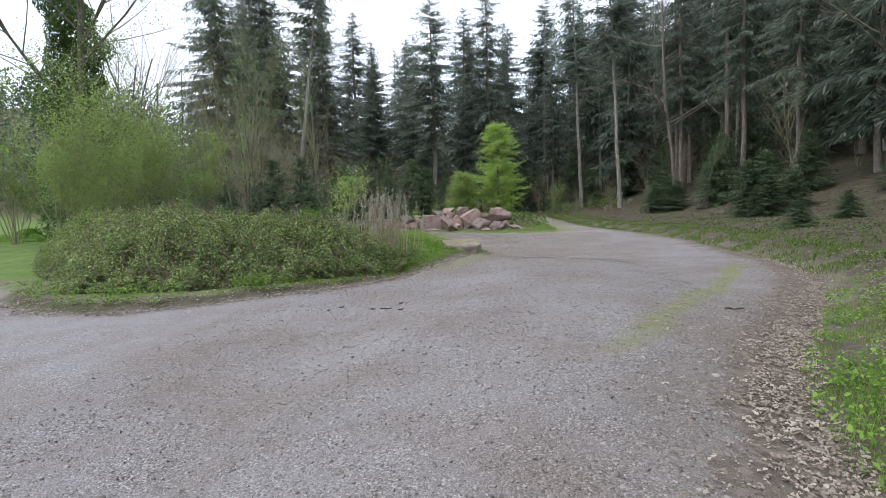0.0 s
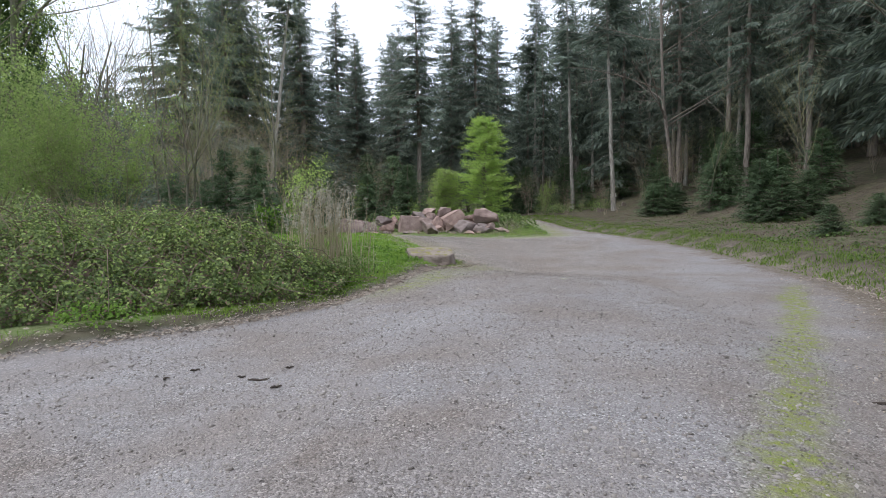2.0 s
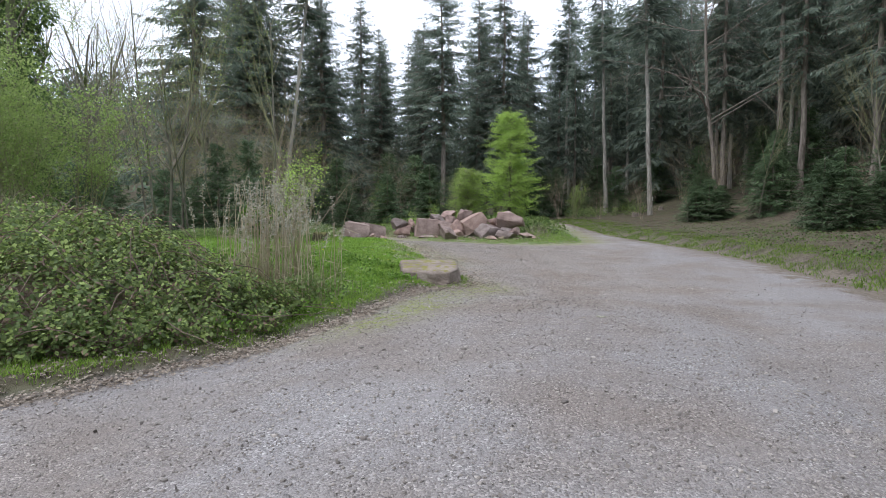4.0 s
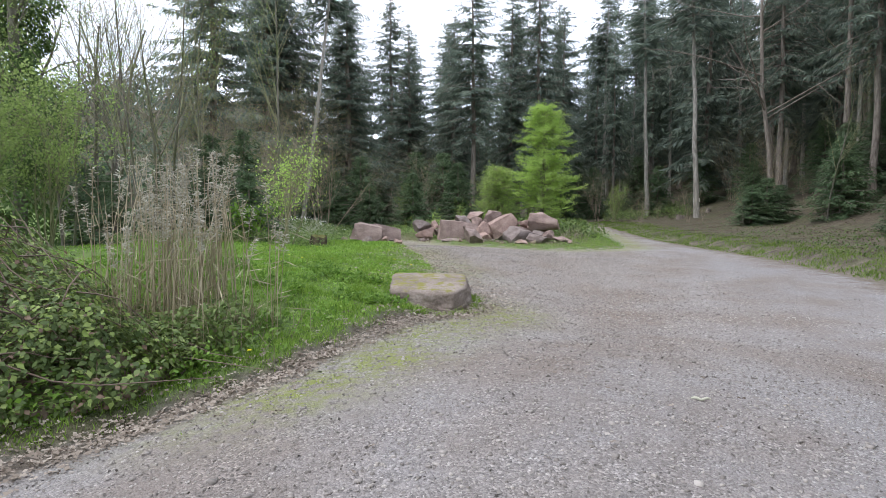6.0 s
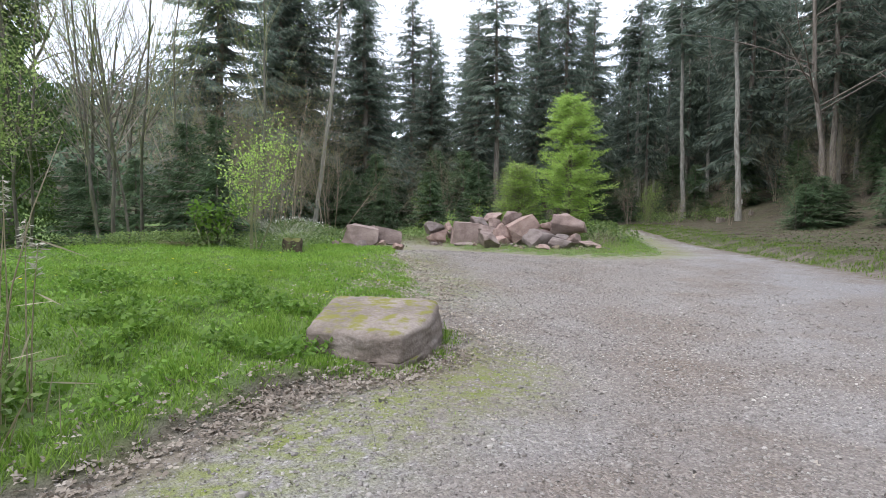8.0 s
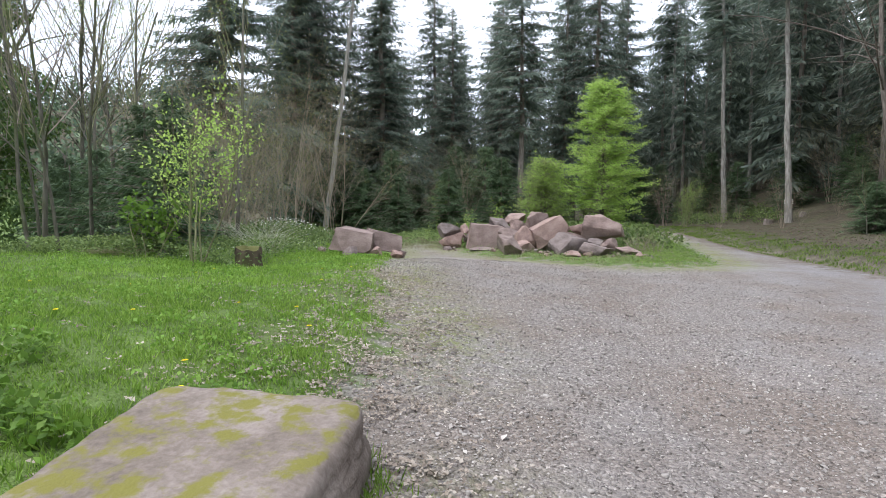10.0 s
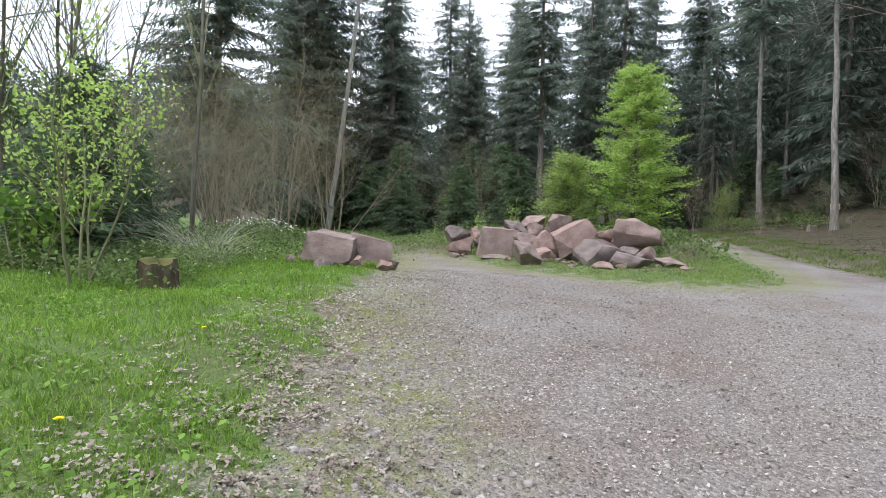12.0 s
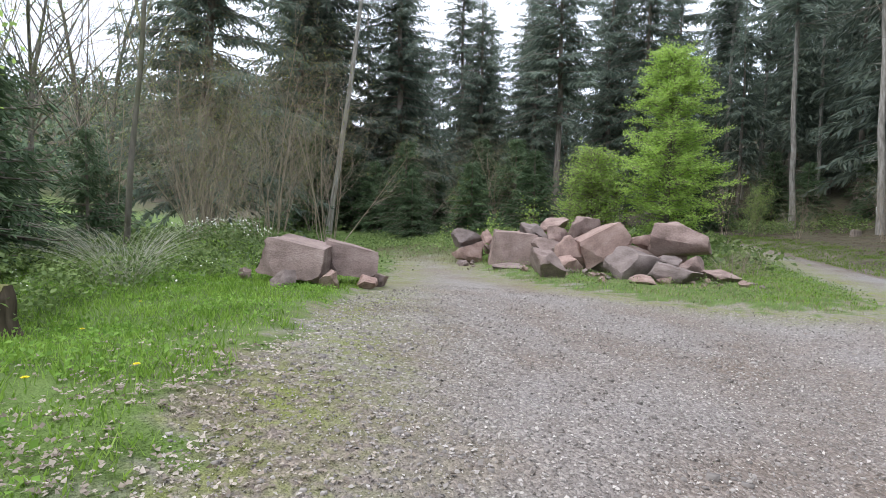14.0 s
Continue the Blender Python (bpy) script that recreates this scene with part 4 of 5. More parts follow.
PILE_RIGHT = [
    (-2.65, 39.4, 0.25, 1.02, 0.58, 15, 8, 0), (-1.99, 38.6, 0.12, 0.84, 1.08, 35, 5, 4), (-2.33, 36.6, -0.10, 0.90, 0.88, 30, 16, 5), (-1.16, 38.8, 0.47, 1.25, 0.78, 18, -30, 9),
    (-0.25, 37.6, 0.14, 1.36, 0.86, 22, -24, 2), (0.13, 39.6, 0.56, 0.98, 0.60, 20, 5, 3), (0.97, 39.0, 0.60, 1.40, 1.00, 12, 10, 7), (0.62, 38.2, 0.05, 0.76, 0.40, 30, 0, 6),
    (0.77, 37.0, -0.15, 1.18, 0.54, 15, 4, 1), (-0.04, 36.2, -0.28, 0.55, 0.35, 0, 0, 4), (1.85, 37.6, -0.22, 0.84, 0.42, 30, 0, 5), (1.26, 38.0, 0.06, 0.74, 0.46, 70, 0, 0),
]
# blocks inside and under the pile that carry the others
PILE_CORE = [(-2.5, 40.6, 1.6, 1.15, 3), (-1.4, 40.0, 1.5, 0.95, 1), (-4.5, 40.8, 1.6, 0.75, 6), (-3.2, 39.9, 1.3, 0.85, 4), (-0.3, 39.2, 1.4, 0.85, 0), (0.6, 39.4, 1.3, 0.80, 5), (-1.2, 38.9, 1.1, 0.65, 2),
             (-2.0, 37.9, 0.9, 0.55, 7), (0.1, 38.2, 1.0, 0.6, 3), (-5.6, 41.0, 1.0, 0.5, 1)]
for rows in (PILE_LEFT, PILE_RIGHT):
    for x, y, z, w, h, turn, lean, k in rows:
        low = gz(x, y) - 0.05
        if z - h / 2 < low + 0.2:
            h, z = h / 2 + z - low, (z + h / 2 + low) / 2
        boulder(x, y, z, w * 1.18, w * 0.95, h * 1.1, turn, k, lean)
for x, y, w, h, k in PILE_CORE:
    boulder(x, y, gz(x, y) + h / 2 - 0.05, w, 1.0, h, 40 * k, k)
for _ in range(34):
    x = rnd.uniform(-5.6, 2.6)
    y = 39.6 - 0.62 * (x + 5.6) + rnd.uniform(-0.4, 0.5) if x < -0.8 else rnd.uniform(36.0, 37.6)
    w = rnd.uniform(0.10, 0.36)
    boulder(x, y, gz(x, y) + w * 0.2, w, w * 0.8, w * 0.65, rnd.uniform(0, 360), int(rnd.integers(0, 8)), 0, None, "small broken sandstone lump at the foot of the pile", "loose rubble")
boulder(-5.58, 30.2, 0.42, 1.22, 1.1, 0.66, 8, 9, 9, None, "large red sandstone block with a dark broken underside", "single boulders")
boulder(-5.12, 30.95, 0.38, 1.05, 0.95, 0.60, 34, 9, 12, None, "large red sandstone block leaning on its neighbour", "single boulders")
for x, y, w, h, k in [(-5.35, 29.4, 0.42, 0.32, 5), (-4.85, 29.9, 0.40, 0.34, 6), (-6.35, 29.8, 0.3, 0.25, 7), (-4.5, 30.6, 0.36, 0.28, 3), (-4.7, 31.4, 0.5, 0.35, 1)]:
    boulder(x, y, gz(x, y) + h * 0.35, w, w * 0.8, h, 50 * k, k, 0, None, "small red sandstone lump beside the large blocks", "single boulders")

broadleaf("dead_brush", "heap of dead brown twigs beside the boulders", "brush", tree_meshes(1.0, 0.012, 77, 2, (9, 6), 0.7, 0.0, 0.2, stems=12, fan=1.4, thin_below=0.03), M_TWIG_BROWN, M_TWIG_BROWN, None, placed(2.2, 38.6, 1.1, 0))
broadleaf("dead_brush", "heap of dead brown twigs beside the boulders", "brush", tree_meshes(0.8, 0.012, 78, 2, (9, 6), 0.7, 0.0, 0.2, stems=10, fan=1.6, thin_below=0.03), M_TWIG_BROWN, M_TWIG_BROWN, None, placed(3.0, 39.6, 1.1, 0))

# ---------------------------------------------------------------- stump, sticks


def stump(x, y, label, size=1.0, wood=M_STUMP, top=M_MOSSTOP, face="sawn face grown over with yellow-green moss"):
    ob = thing("tree_stump", label, "stump", "tree stumps", x=x, y=y)
    ob.matrix_basis = ob.matrix_basis @ Matrix.Diagonal((size, size, size * 1.1, 1))
    g, n, k = Geo(), 28, 7
    ang = np.linspace(0, 2 * np.pi, n, endpoint=False)
    rings = []
    for z, r in zip(np.linspace(-0.05, 0.37, k), (0.30, 0.27, 0.245, 0.235, 0.24, 0.235, 0.215)):
        rad = r * (1 + 0.09 * np.sin(3 * ang + 1) + 0.07 * np.sin(7 * ang + 2 + 3 * z) + 0.06 * np.sin(13 * ang + 5 * z))
        rings.append(np.column_stack([rad * np.cos(ang), rad * np.sin(ang), np.full(n, z) + (0.03 * np.sin(2 * ang) + 0.02 * np.sin(5 * ang)) * (z > 0.2)]))
    i, j = np.meshgrid(np.arange(k - 1), np.arange(n), indexing="ij")
    i, j, q = i.ravel(), j.ravel(), (j.ravel() + 1) % n
    g.add(np.concatenate(rings), np.stack([i * n + j, i * n + q, (i + 1) * n + q, (i + 1) * n + j], 1))
    part("bark", g.mesh("bark", True), wood, ob)
    disc = Geo()
    inner = rings[-1] * np.array([0.97, 0.97, 1]) + np.array([0, 0, 0.002])
    mid = inner * np.array([0.5, 0.5, 1]) + np.column_stack([np.zeros((n, 2)), 0.012 * np.sin(5 * ang)])
    hub = inner * np.array([0.02, 0.02, 1])
    disc.add(np.concatenate([inner, mid, hub]), np.concatenate([np.stack([np.arange(n), (np.arange(n) + 1) % n, n + (np.arange(n) + 1) % n, n + np.arange(n)], 1), n + np.stack([np.arange(n), (np.arange(n) + 1) % n, n + (np.arange(n) + 1) % n, n + np.arange(n)], 1)]))
    part("cut_face", disc.mesh("cut_face"), top, ob, face)


stump(-5.55, 25.3, "dark weathered tree stump with a mossy top in the grass")
for x, y, size in [(13.4, 65.0, 0.95), (13.9, 66.0, 0.8), (16.6, 67.5, 0.9)]:
    stump(x, y, "pale broken stump on the leaf-strewn bank", size, M_BARK, M_CUT, "grey sawn face")


def stick(x, y, length, r, turn, mat, label):
    g = Geo()
    q = np.linspace(-0.5, 0.5, 7)
    rr = np.random.default_rng(int(abs(x) * 100))
    pts = np.column_stack([q * length, np.cumsum(rr.normal(0, 0.012, 7)), r * 0.8 + 0.01 * np.abs(np.sin(q * 5))])
    tube(g, pts, r * np.array([0.5, 1, 1.1, 0.9, 1, 0.8, 0.4]), 6)
    tube(g, [pts[4], pts[4] + np.array([0.08, 0.06, 0.01]) * length * 3], [r * 0.7, r * 0.3], 4)
    ob = part("stick", g.mesh("stick", True), mat)
    ob.matrix_basis = pose(x, y, gz(x, y), 0, 0, turn)
    tagged(ob, label, "stick", "fallen sticks")


for x, y, length, turn in [(-1.95, 8.2, 0.13, 10), (-2.05, 7.95, 0.10, 60), (-1.50, 8.02, 0.10, 30), (-1.28, 7.75, 0.30, -6), (-1.12, 8.02, 0.11, 50), (-1.05, 7.45, 0.13, 8)]:
    stick(x * 1.2, y * 1.075, length * 0.66, 0.010, turn, M_STICK, "short dark damp stick lying on the gravel")
stick(3.2, 7.6, 0.26, 0.011, -25, M_STICK, "dark twig lying beside the mossy strip")
stick(1.84, 13.4, 0.11, 0.009, -20, M_PALESTEM, "pale wood chip lying on the gravel")

# ---------------------------------------------------------------- brambles, reeds, herbs
BRAMBLE = [(-11.8, 13.8), (-9.4, 11.5), (-8.0, 9.9), (-5.5, 10.1), (-3.9, 11.1), (-2.5, 12.3), (-1.8, 13.4), (-1.85, 14.1), (-3.0, 15.0), (-5.5, 15.8), (-8, 16.8), (-11, 17.5), (-14, 17)]


def scatter(g, count, x0, x1, y0, y1):
    return g.uniform(x0, x1, count), g.uniform(y0, y1, count)


def bramble_height(x, y):
    e = inside(BRAMBLE, x, y)
    top = 1.40 - 0.66 * step(12.2, 14.2, y) * step(-5.2, -2.8, x)
    return np.where(e > 0, top * step(0.0, 1.35, e) ** 0.6 * (0.80 + 0.20 * wob(x, y, 1.5, 6) + 0.22 * wob(x, y, 0.8, 3) + 0.12 * wob(x, y, 0.33, 5)), 0)


def build_brambles():
    g = np.random.default_rng(81)
    ob = thing("bramble_thicket", "tangled bramble thicket with purple-brown canes and green leaves", "bramble", x=0, y=0, z=0)
    xs, ys = np.arange(-14.1, -2.0, 0.14), np.arange(9.8, 17.7, 0.14)
    X, Y = np.meshgrid(xs, ys, indexing="ij")
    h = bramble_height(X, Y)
    # closed wavy sheet at roughly half the thicket's height, in the cane colour
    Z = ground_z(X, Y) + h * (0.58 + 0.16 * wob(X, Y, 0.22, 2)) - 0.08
    i, j = np.meshgrid(np.arange(len(xs) - 1), np.arange(len(ys) - 1), indexing="ij")
    a = (i * len(ys) + j).ravel()
    f = np.column_stack([a, a + len(ys), a + len(ys) + 1, a + 1])
    f = f[(h.ravel()[f] > 0.005).all(1)]
    part("inner_sheet", mesh_of("inner_sheet", np.column_stack([X.ravel(), Y.ravel(), Z.ravel()]), f, True), M_CANE, ob, "closed cane-coloured sheet inside the thicket")
    for name, count, mat, low, size in (("foliage", 130000, M_BRAMBLE, 0.10, 0.036), ("fresh_foliage", 42000, M_BRAMBLE_NEW, 0.55, 0.034), ("dead_foliage", 24000, M_BRAMBLE_RED, 0.03, 0.030)):
        x, y = scatter(g, count * 4, -14.1, -2.0, 9.8, 17.6)
        h = bramble_height(x, y)
        keep = (h > 0.04) & (wob(x, y, 0.31, 7) + 0.7 * wob(x, y, 0.13, 2) > g.uniform(-1.1, 0.35, len(x)))
        x, y, h = x[keep][:count], y[keep][:count], h[keep][:count]
        e = 0.08
        slope = np.column_stack([-(bramble_height(x + e, y) - h) / e, -(bramble_height(x, y + e) - h) / e, np.ones(len(x))])
        nrm = unit(np.clip(slope, -2.5, 2.5))
        p = np.column_stack([x, y, ground_z(x, y) + h * g.uniform(low, 1.04, len(x)) ** 0.45]) + nrm * (g.uniform(-0.10, 0.12, (len(x), 1)) + 0.13 * wob(x, y, 0.17, 4)[:, None] + 0.10 * wob(x, y, 0.31, 7)[:, None])
        way = np.cross(nrm, g.normal(0, 1, (len(x), 3))) + np.array([0, 0, -0.25])
        sz = size * g.uniform(0.6, 1.4, len(x))
        lg = Geo()
        blades(lg, p, way, nrm + np.array([0, 0, 0.6]) + g.normal(0, 0.45, (len(x), 3)), sz * 1.45, sz, 0.16)
        tagged(part(name, lg.mesh(name), mat, ob), kind="stuff")
    canes = Geo()
    for _ in range(480):
        x, y = g.uniform(-10, -2.2), g.uniform(10.2, 16.2)
        h = float(bramble_height(np.array([x]), np.array([y]))[0])
        if h < 0.15:
            continue
        a, ln = g.uniform(0, 6.28), g.uniform(0.5, 1.5)
        q = np.linspace(0, 1, 6)
        hx, hy = x + np.cos(a) * ln * q, y + np.sin(a) * ln * q
        hz = np.maximum(ground_z(hx, hy) + np.minimum(bramble_height(hx, hy) * 1.0 + 0.05, h + 0.12) + 0.30 * np.sin(q * 3.1) * g.uniform(-0.3, 1), 0.06)
        tube(canes, np.column_stack([hx, hy, hz]), 0.0055 * (1.1 - q) + 0.002, 3)
    tagged(part("cane_tangle", canes.mesh("cane_tangle"), M_CANE, ob), kind="stuff")


build_brambles()


def build_reeds():
    g = np.random.default_rng(82)
    ob = thing("dry_reed_clump", "stand of dry tan stalks with faded fluffy seed heads", "reeds", x=0, y=0, z=0)
    stalks, heads, blades_g = Geo(), Geo(), Geo()
    for _ in range(165):
        x, y = g.normal(-2.75, 0.46), g.normal(14.75, 0.34)
        if inside(VERGE, np.array([x]), np.array([y]))[0] < 0.4:
            continue
        z0, h = gz(x, y), g.uniform(0.95, 1.85)
        a, ln = g.uniform(0, 6.28), g.uniform(0.0, 0.22) * h
        q = np.linspace(0, 1, 5)
        pts = np.column_stack([x + np.cos(a) * ln * q ** 2, y + np.sin(a) * ln * q ** 2, z0 + h * q])
        tube(stalks, pts, 0.007 * (1 - 0.6 * q), 3)
        if g.random() < 0.62:
            m = 44
            t = g.uniform(0.80, 1.02, m)
            b0 = np.column_stack([np.interp(t, q, pts[:, k]) for k in range(3)])
            w = np.column_stack([g.normal(0, 0.7, m), g.normal(0, 0.7, m), g.uniform(-0.5, 0.5, m)])
            blades(heads, b0, w, g.normal(0, 1, (m, 3)), g.uniform(0.03, 0.07, m), 0.011, 0.1)
        m = 3
        t = g.uniform(0.1, 0.8, m)
        b0 = np.column_stack([np.interp(t, q, pts[:, k]) for k in range(3)])
        blades(blades_g, b0, np.column_stack([g.normal(0, 0.6, (m, 2)), g.uniform(-0.9, 0.6, m)]), g.normal(0, 1, (m, 3)), g.uniform(0.15, 0.4, m), 0.012, 0.1)
    tagged(part("stalk_stand", stalks.mesh("stalk_stand"), M_REED, ob), kind="stuff")
    tagged(part("seed_fluff", heads.mesh("seed_fluff"), M_REEDHEAD, ob), kind="stuff")
    tagged(part("dry_foliage", blades_g.mesh("dry_foliage"), M_REED, ob), kind="stuff")


build_reeds()


def tuft(name, label, x, y, count, height, spread, mat, seed, width=0.008, category="grass clump"):
    g = np.random.default_rng(seed)
    geo = Geo()
    for _ in range(count):
        a, r0 = g.uniform(0, 6.28), spread * 0.3 * g.random() ** 0.5
        b = g.uniform(0, 6.28) * 0.4 + a * 0.6
        q = np.linspace(0, 1, 5)
        ln, h = spread * g.uniform(0.3, 1.0), height * g.uniform(0.6, 1.0)
        tube(geo, np.column_stack([np.cos(a) * r0 + np.cos(b) * ln * q ** 1.6, np.sin(a) * r0 + np.sin(b) * ln * q ** 1.6, h * (q - 0.22 * q ** 3)]), width * (1 - 0.8 * q), 3)
    ob = part(name, geo.mesh(name), mat)
    ob.matrix_basis = pose(x, y, gz(x, y) - 0.02, 0, 0, 0)
    return tagged(ob, label, category, kind="")


tuft("dry_grass_clump", "arching clump of pale grey dry stems", -7.4, 28.4, 130, 1.1, 1.35, M_PALESTEM, 84, 0.005)
tuft("dry_grass_clump", "arching clump of pale grey dry stems", -6.6, 27.6, 70, 0.75, 0.9, M_PALESTEM, 85, 0.005)
tuft("dry_grass_clump", "flattened heap of pale dry grass", -8.3, 25.2, 200, 0.22, 0.8, M_DRYGRASS, 86, 0.006)


def leaf_bed(name, label, category, mat, seed, count, x0, x1, y0, y1, want, size, low, high, upright=0.6, narrow=1.0, kind="stuff"):
    """Small leaves over an area of ground wherever want(x, y) lies over a random share."""
    g = np.random.default_rng(seed)
    x, y = scatter(g, count, x0, x1, y0, y1)
    keep = want(x, y) > g.random(count)
    x, y = x[keep], y[keep]
    n = len(x)
    p = np.column_stack([x, y, ground_z(x, y) + g.uniform(low, high, n)])
    way = np.column_stack([g.normal(0, 1, (n, 2)), g.normal(upright, 0.4, n)])
    sz = size * g.uniform(0.6, 1.5, n)
    geo = Geo()
    blades(geo, p, way, np.array([0, 0, 1.0]) + g.normal(0, 0.4, (n, 3)), sz * 1.6, sz * narrow, 0.15)
    return tagged(part(name, geo.mesh(name), mat), label, category, kind=kind)


def verge_front(x, y):
    v = inside(VERGE, x, y)
    return step(0.05, 0.25, v) * step(1.5, 0.5, v) * step(-0.1, 0.35, wob(x, y, 0.8, 9)) * step(15.5, 13, y)


leaf_bed("herb_fringe", "fresh green nettles and herbs along the gravel edge", "herbs", M_HERB, 91, 60000, -9, -0.8, 7.4, 15.5, verge_front, 0.030, 0.0, 0.26)
leaf_bed("bank_herbs", "fresh green herbs on the bank beside the drive", "herbs", M_HERB, 92, 170000, 1.0, 10, 2.0, 13, lambda x, y: step(0.6, 0.85, x - right_edge(y)) * step(4.5, 1.5, x - right_edge(y)) * step(-0.1, 0.45, wob(x, y, 0.9, 4) + 0.45 * step(9, 4, y)) * step(12, 8, y) * step(-0.3, 0.4, wob(x, y, 0.25, 8)), 0.022, 0.0, 0.14)
# dark ivy colour and high count imitate overhanging tree shade on the bank
leaf_bed("bank_undergrowth", "low undergrowth on the wooded bank, dense and dark in place of shade", "herbs", M_IVY, 93, 150000, 7, 30, 10, 75, lambda x, y: 0.75 * step(1.0, 2.5, x - right_edge(y)) * step(-0.5, 0.6, wob(x, y, 2.3, 4)) * step(70, 30, y + x), 0.045, 0.0, 0.16)
leaf_bed("back_undergrowth", "green undergrowth at the foot of the forest", "herbs", M_BRAMBLE, 94, 50000, -30, 6, 40, 85, lambda x, y: np.clip(step(-0.2, 1.5, inside(ISLAND, x, y)) * step(38, 44, y) + step(2, 6, inside(VERGE, x, y)) * step(-0.3, 0.4, wob(x, y, 2.5, 5)), 0, 1), 0.14, 0.0, 0.6)
leaf_bed("track_weeds", "weeds and brown herbs where the track runs into the forest", "herbs", M_BRAMBLE, 87, 26000, -16, -3, 40, 56, lambda x, y: step(41, 47, y + wob(x, y, 1.2, 3)) * step(-0.6, 0.3, wob(x, y, 0.9, 7)), 0.06, 0.0, 0.35)
leaf_bed("bank_bushes", "low green bushes beside the bend of the drive", "herbs", M_BRAMBLE, 86, 16000, 7.5, 16, 68, 92, lambda x, y: step(1.0, 2.0, x - right_edge(y)) * step(-0.2, 0.5, wob(x, y, 1.7, 4)), 0.10, 0.0, 0.9)
leaf_bed("island_weeds", "weeds growing round the boulders", "herbs", M_BRAMBLE, 95, 34000, -8, 5, 32, 46, lambda x, y: step(-0.1, 0.5, inside(ISLAND, x, y)) * step(-0.2, 0.4, wob(x, y, 0.9, 2)) * 0.9, 0.026, 0.0, 0.18)
leaf_bed("grass_weeds", "clover and broad weeds in the grass", "herbs", M_HERB, 96, 130000, -10, -0.4, 15, 31, lambda x, y: step(0.1, 0.5, inside(VERGE, x, y)) * step(-0.2, 0.6, wob(x, y, 0.8, 12)) * 0.6, 0.024, 0.0, 0.08)
leaf_bed("verge_weeds", "broad-leaved weeds in clumps on the verge", "herbs", M_HERB, 89, 50000, -7, -0.9, 12, 19, lambda x, y: step(0.15, 0.4, inside(VERGE, x, y)) * step(0.0, 0.5, wob(x, y, 0.6, 14)) * step(0.9, 0.3, inside(BRAMBLE, x, y)), 0.034, 0.0, 0.13)
leaf_bed("verge_nettles", "tall dark green nettles in front of the reeds", "herbs", M_BRAMBLE, 88, 30000, -4.2, -1.4, 11.6, 15, lambda x, y: np.exp(-((inside(VERGE, x, y) - 0.75) / 0.3) ** 2) * step(-0.6, 0.2, wob(x, y, 0.5, 3)), 0.034, 0.0, 0.42)
leaf_bed("mound_flower_leaves", "low leafy mound behind the grass", "herbs", M_BRAMBLE, 97, 60000, -14, -5.8, 25, 38, lambda x, y: np.exp(-(((x + 9.6) / 2.4) ** 2 + ((y - 32) / 3.6) ** 2)) * step(-0.5, 0.3, wob(x, y, 0.8, 3)), 0.05, 0.0, 0.42)
leaf_bed("nettle_patch", "patch of dark weeds beside the stump", "herbs", M_BRAMBLE, 90, 46000, -12, -4.6, 24.6, 31, lambda x, y: step(1.9, 3.2, inside(VERGE, x, y) + 0.5 * wob(x, y, 0.9, 4)) * step(-0.7, 0.2, wob(x, y, 0.6, 8)), 0.036, 0.0, 0.34)
leaf_bed("white_blossom", "small white blossom on the leafy mound", "flowers", M_WHITE, 98, 4000, -13, -6.5, 29, 36, lambda x, y: np.exp(-(((x + 9.6) / 1.1) ** 2 + ((y - 33.2) / 1.0) ** 2)), 0.03, 0.30, 0.55)
leaf_bed("white_flowers", "scattered small white flowers in the grass", "flowers", M_WHITE, 99, 1500, -8, -3.6, 24, 32, lambda x, y: step(1.0, 2.2, inside(VERGE, x, y)) * step(0.1, 0.7, wob(x, y, 1.4, 3)), 0.022, 0.16, 0.3)

# ---------------------------------------------------------------- grass


def build_grass(name, label, seed, count, x0, x1, y0, y1, want, tall, wide, mat=None):
    g = np.random.default_rng(seed)
    x, y = scatter(g, count, x0, x1, y0, y1)
    keep = want(x, y) > g.random(count)
    x, y = x[keep], y[keep]
    n = len(x)
    geo = Geo()
    lush = np.maximum(0.85 + 0.5 * wob(x, y, 0.7, 3) + 0.45 * np.maximum(wob(x, y, 0.22, 5), -0.5), 0.25)
    h = tall * g.uniform(0.45, 1.25, n) * lush
    way = np.column_stack([g.normal(0, 0.45, (n, 2)), np.ones(n)])
    p = np.column_stack([x, y, ground_z(x, y) - 0.01])
    blades(geo, p, way, g.normal(0, 1, (n, 3)), h, wide * g.uniform(0.7, 1.4, n), 0.3, 0.4)
    return tagged(part(name, geo.mesh(name), mat or M_GRASS), label, "grass", kind="stuff")


def lawn(x, y):
    v = inside(VERGE, x, y)
    bare = (1 - 0.8 * step(-0.3, 0.5, wob(x, y, 0.7, 6)) * step(1.5, 0.3, v) * step(17.5, 19, y)) * (0.45 + 0.55 * step(-0.5, 0.3, wob(x, y, 0.28, 9)))
    return step(-0.02, 0.22, v + 0.12 * wob(x, y, 0.35, 1)) * bare * (1 - step(0.2, 0.6, inside(BRAMBLE, x, y))) * (0.35 + 0.65 * step(6, 2, v))


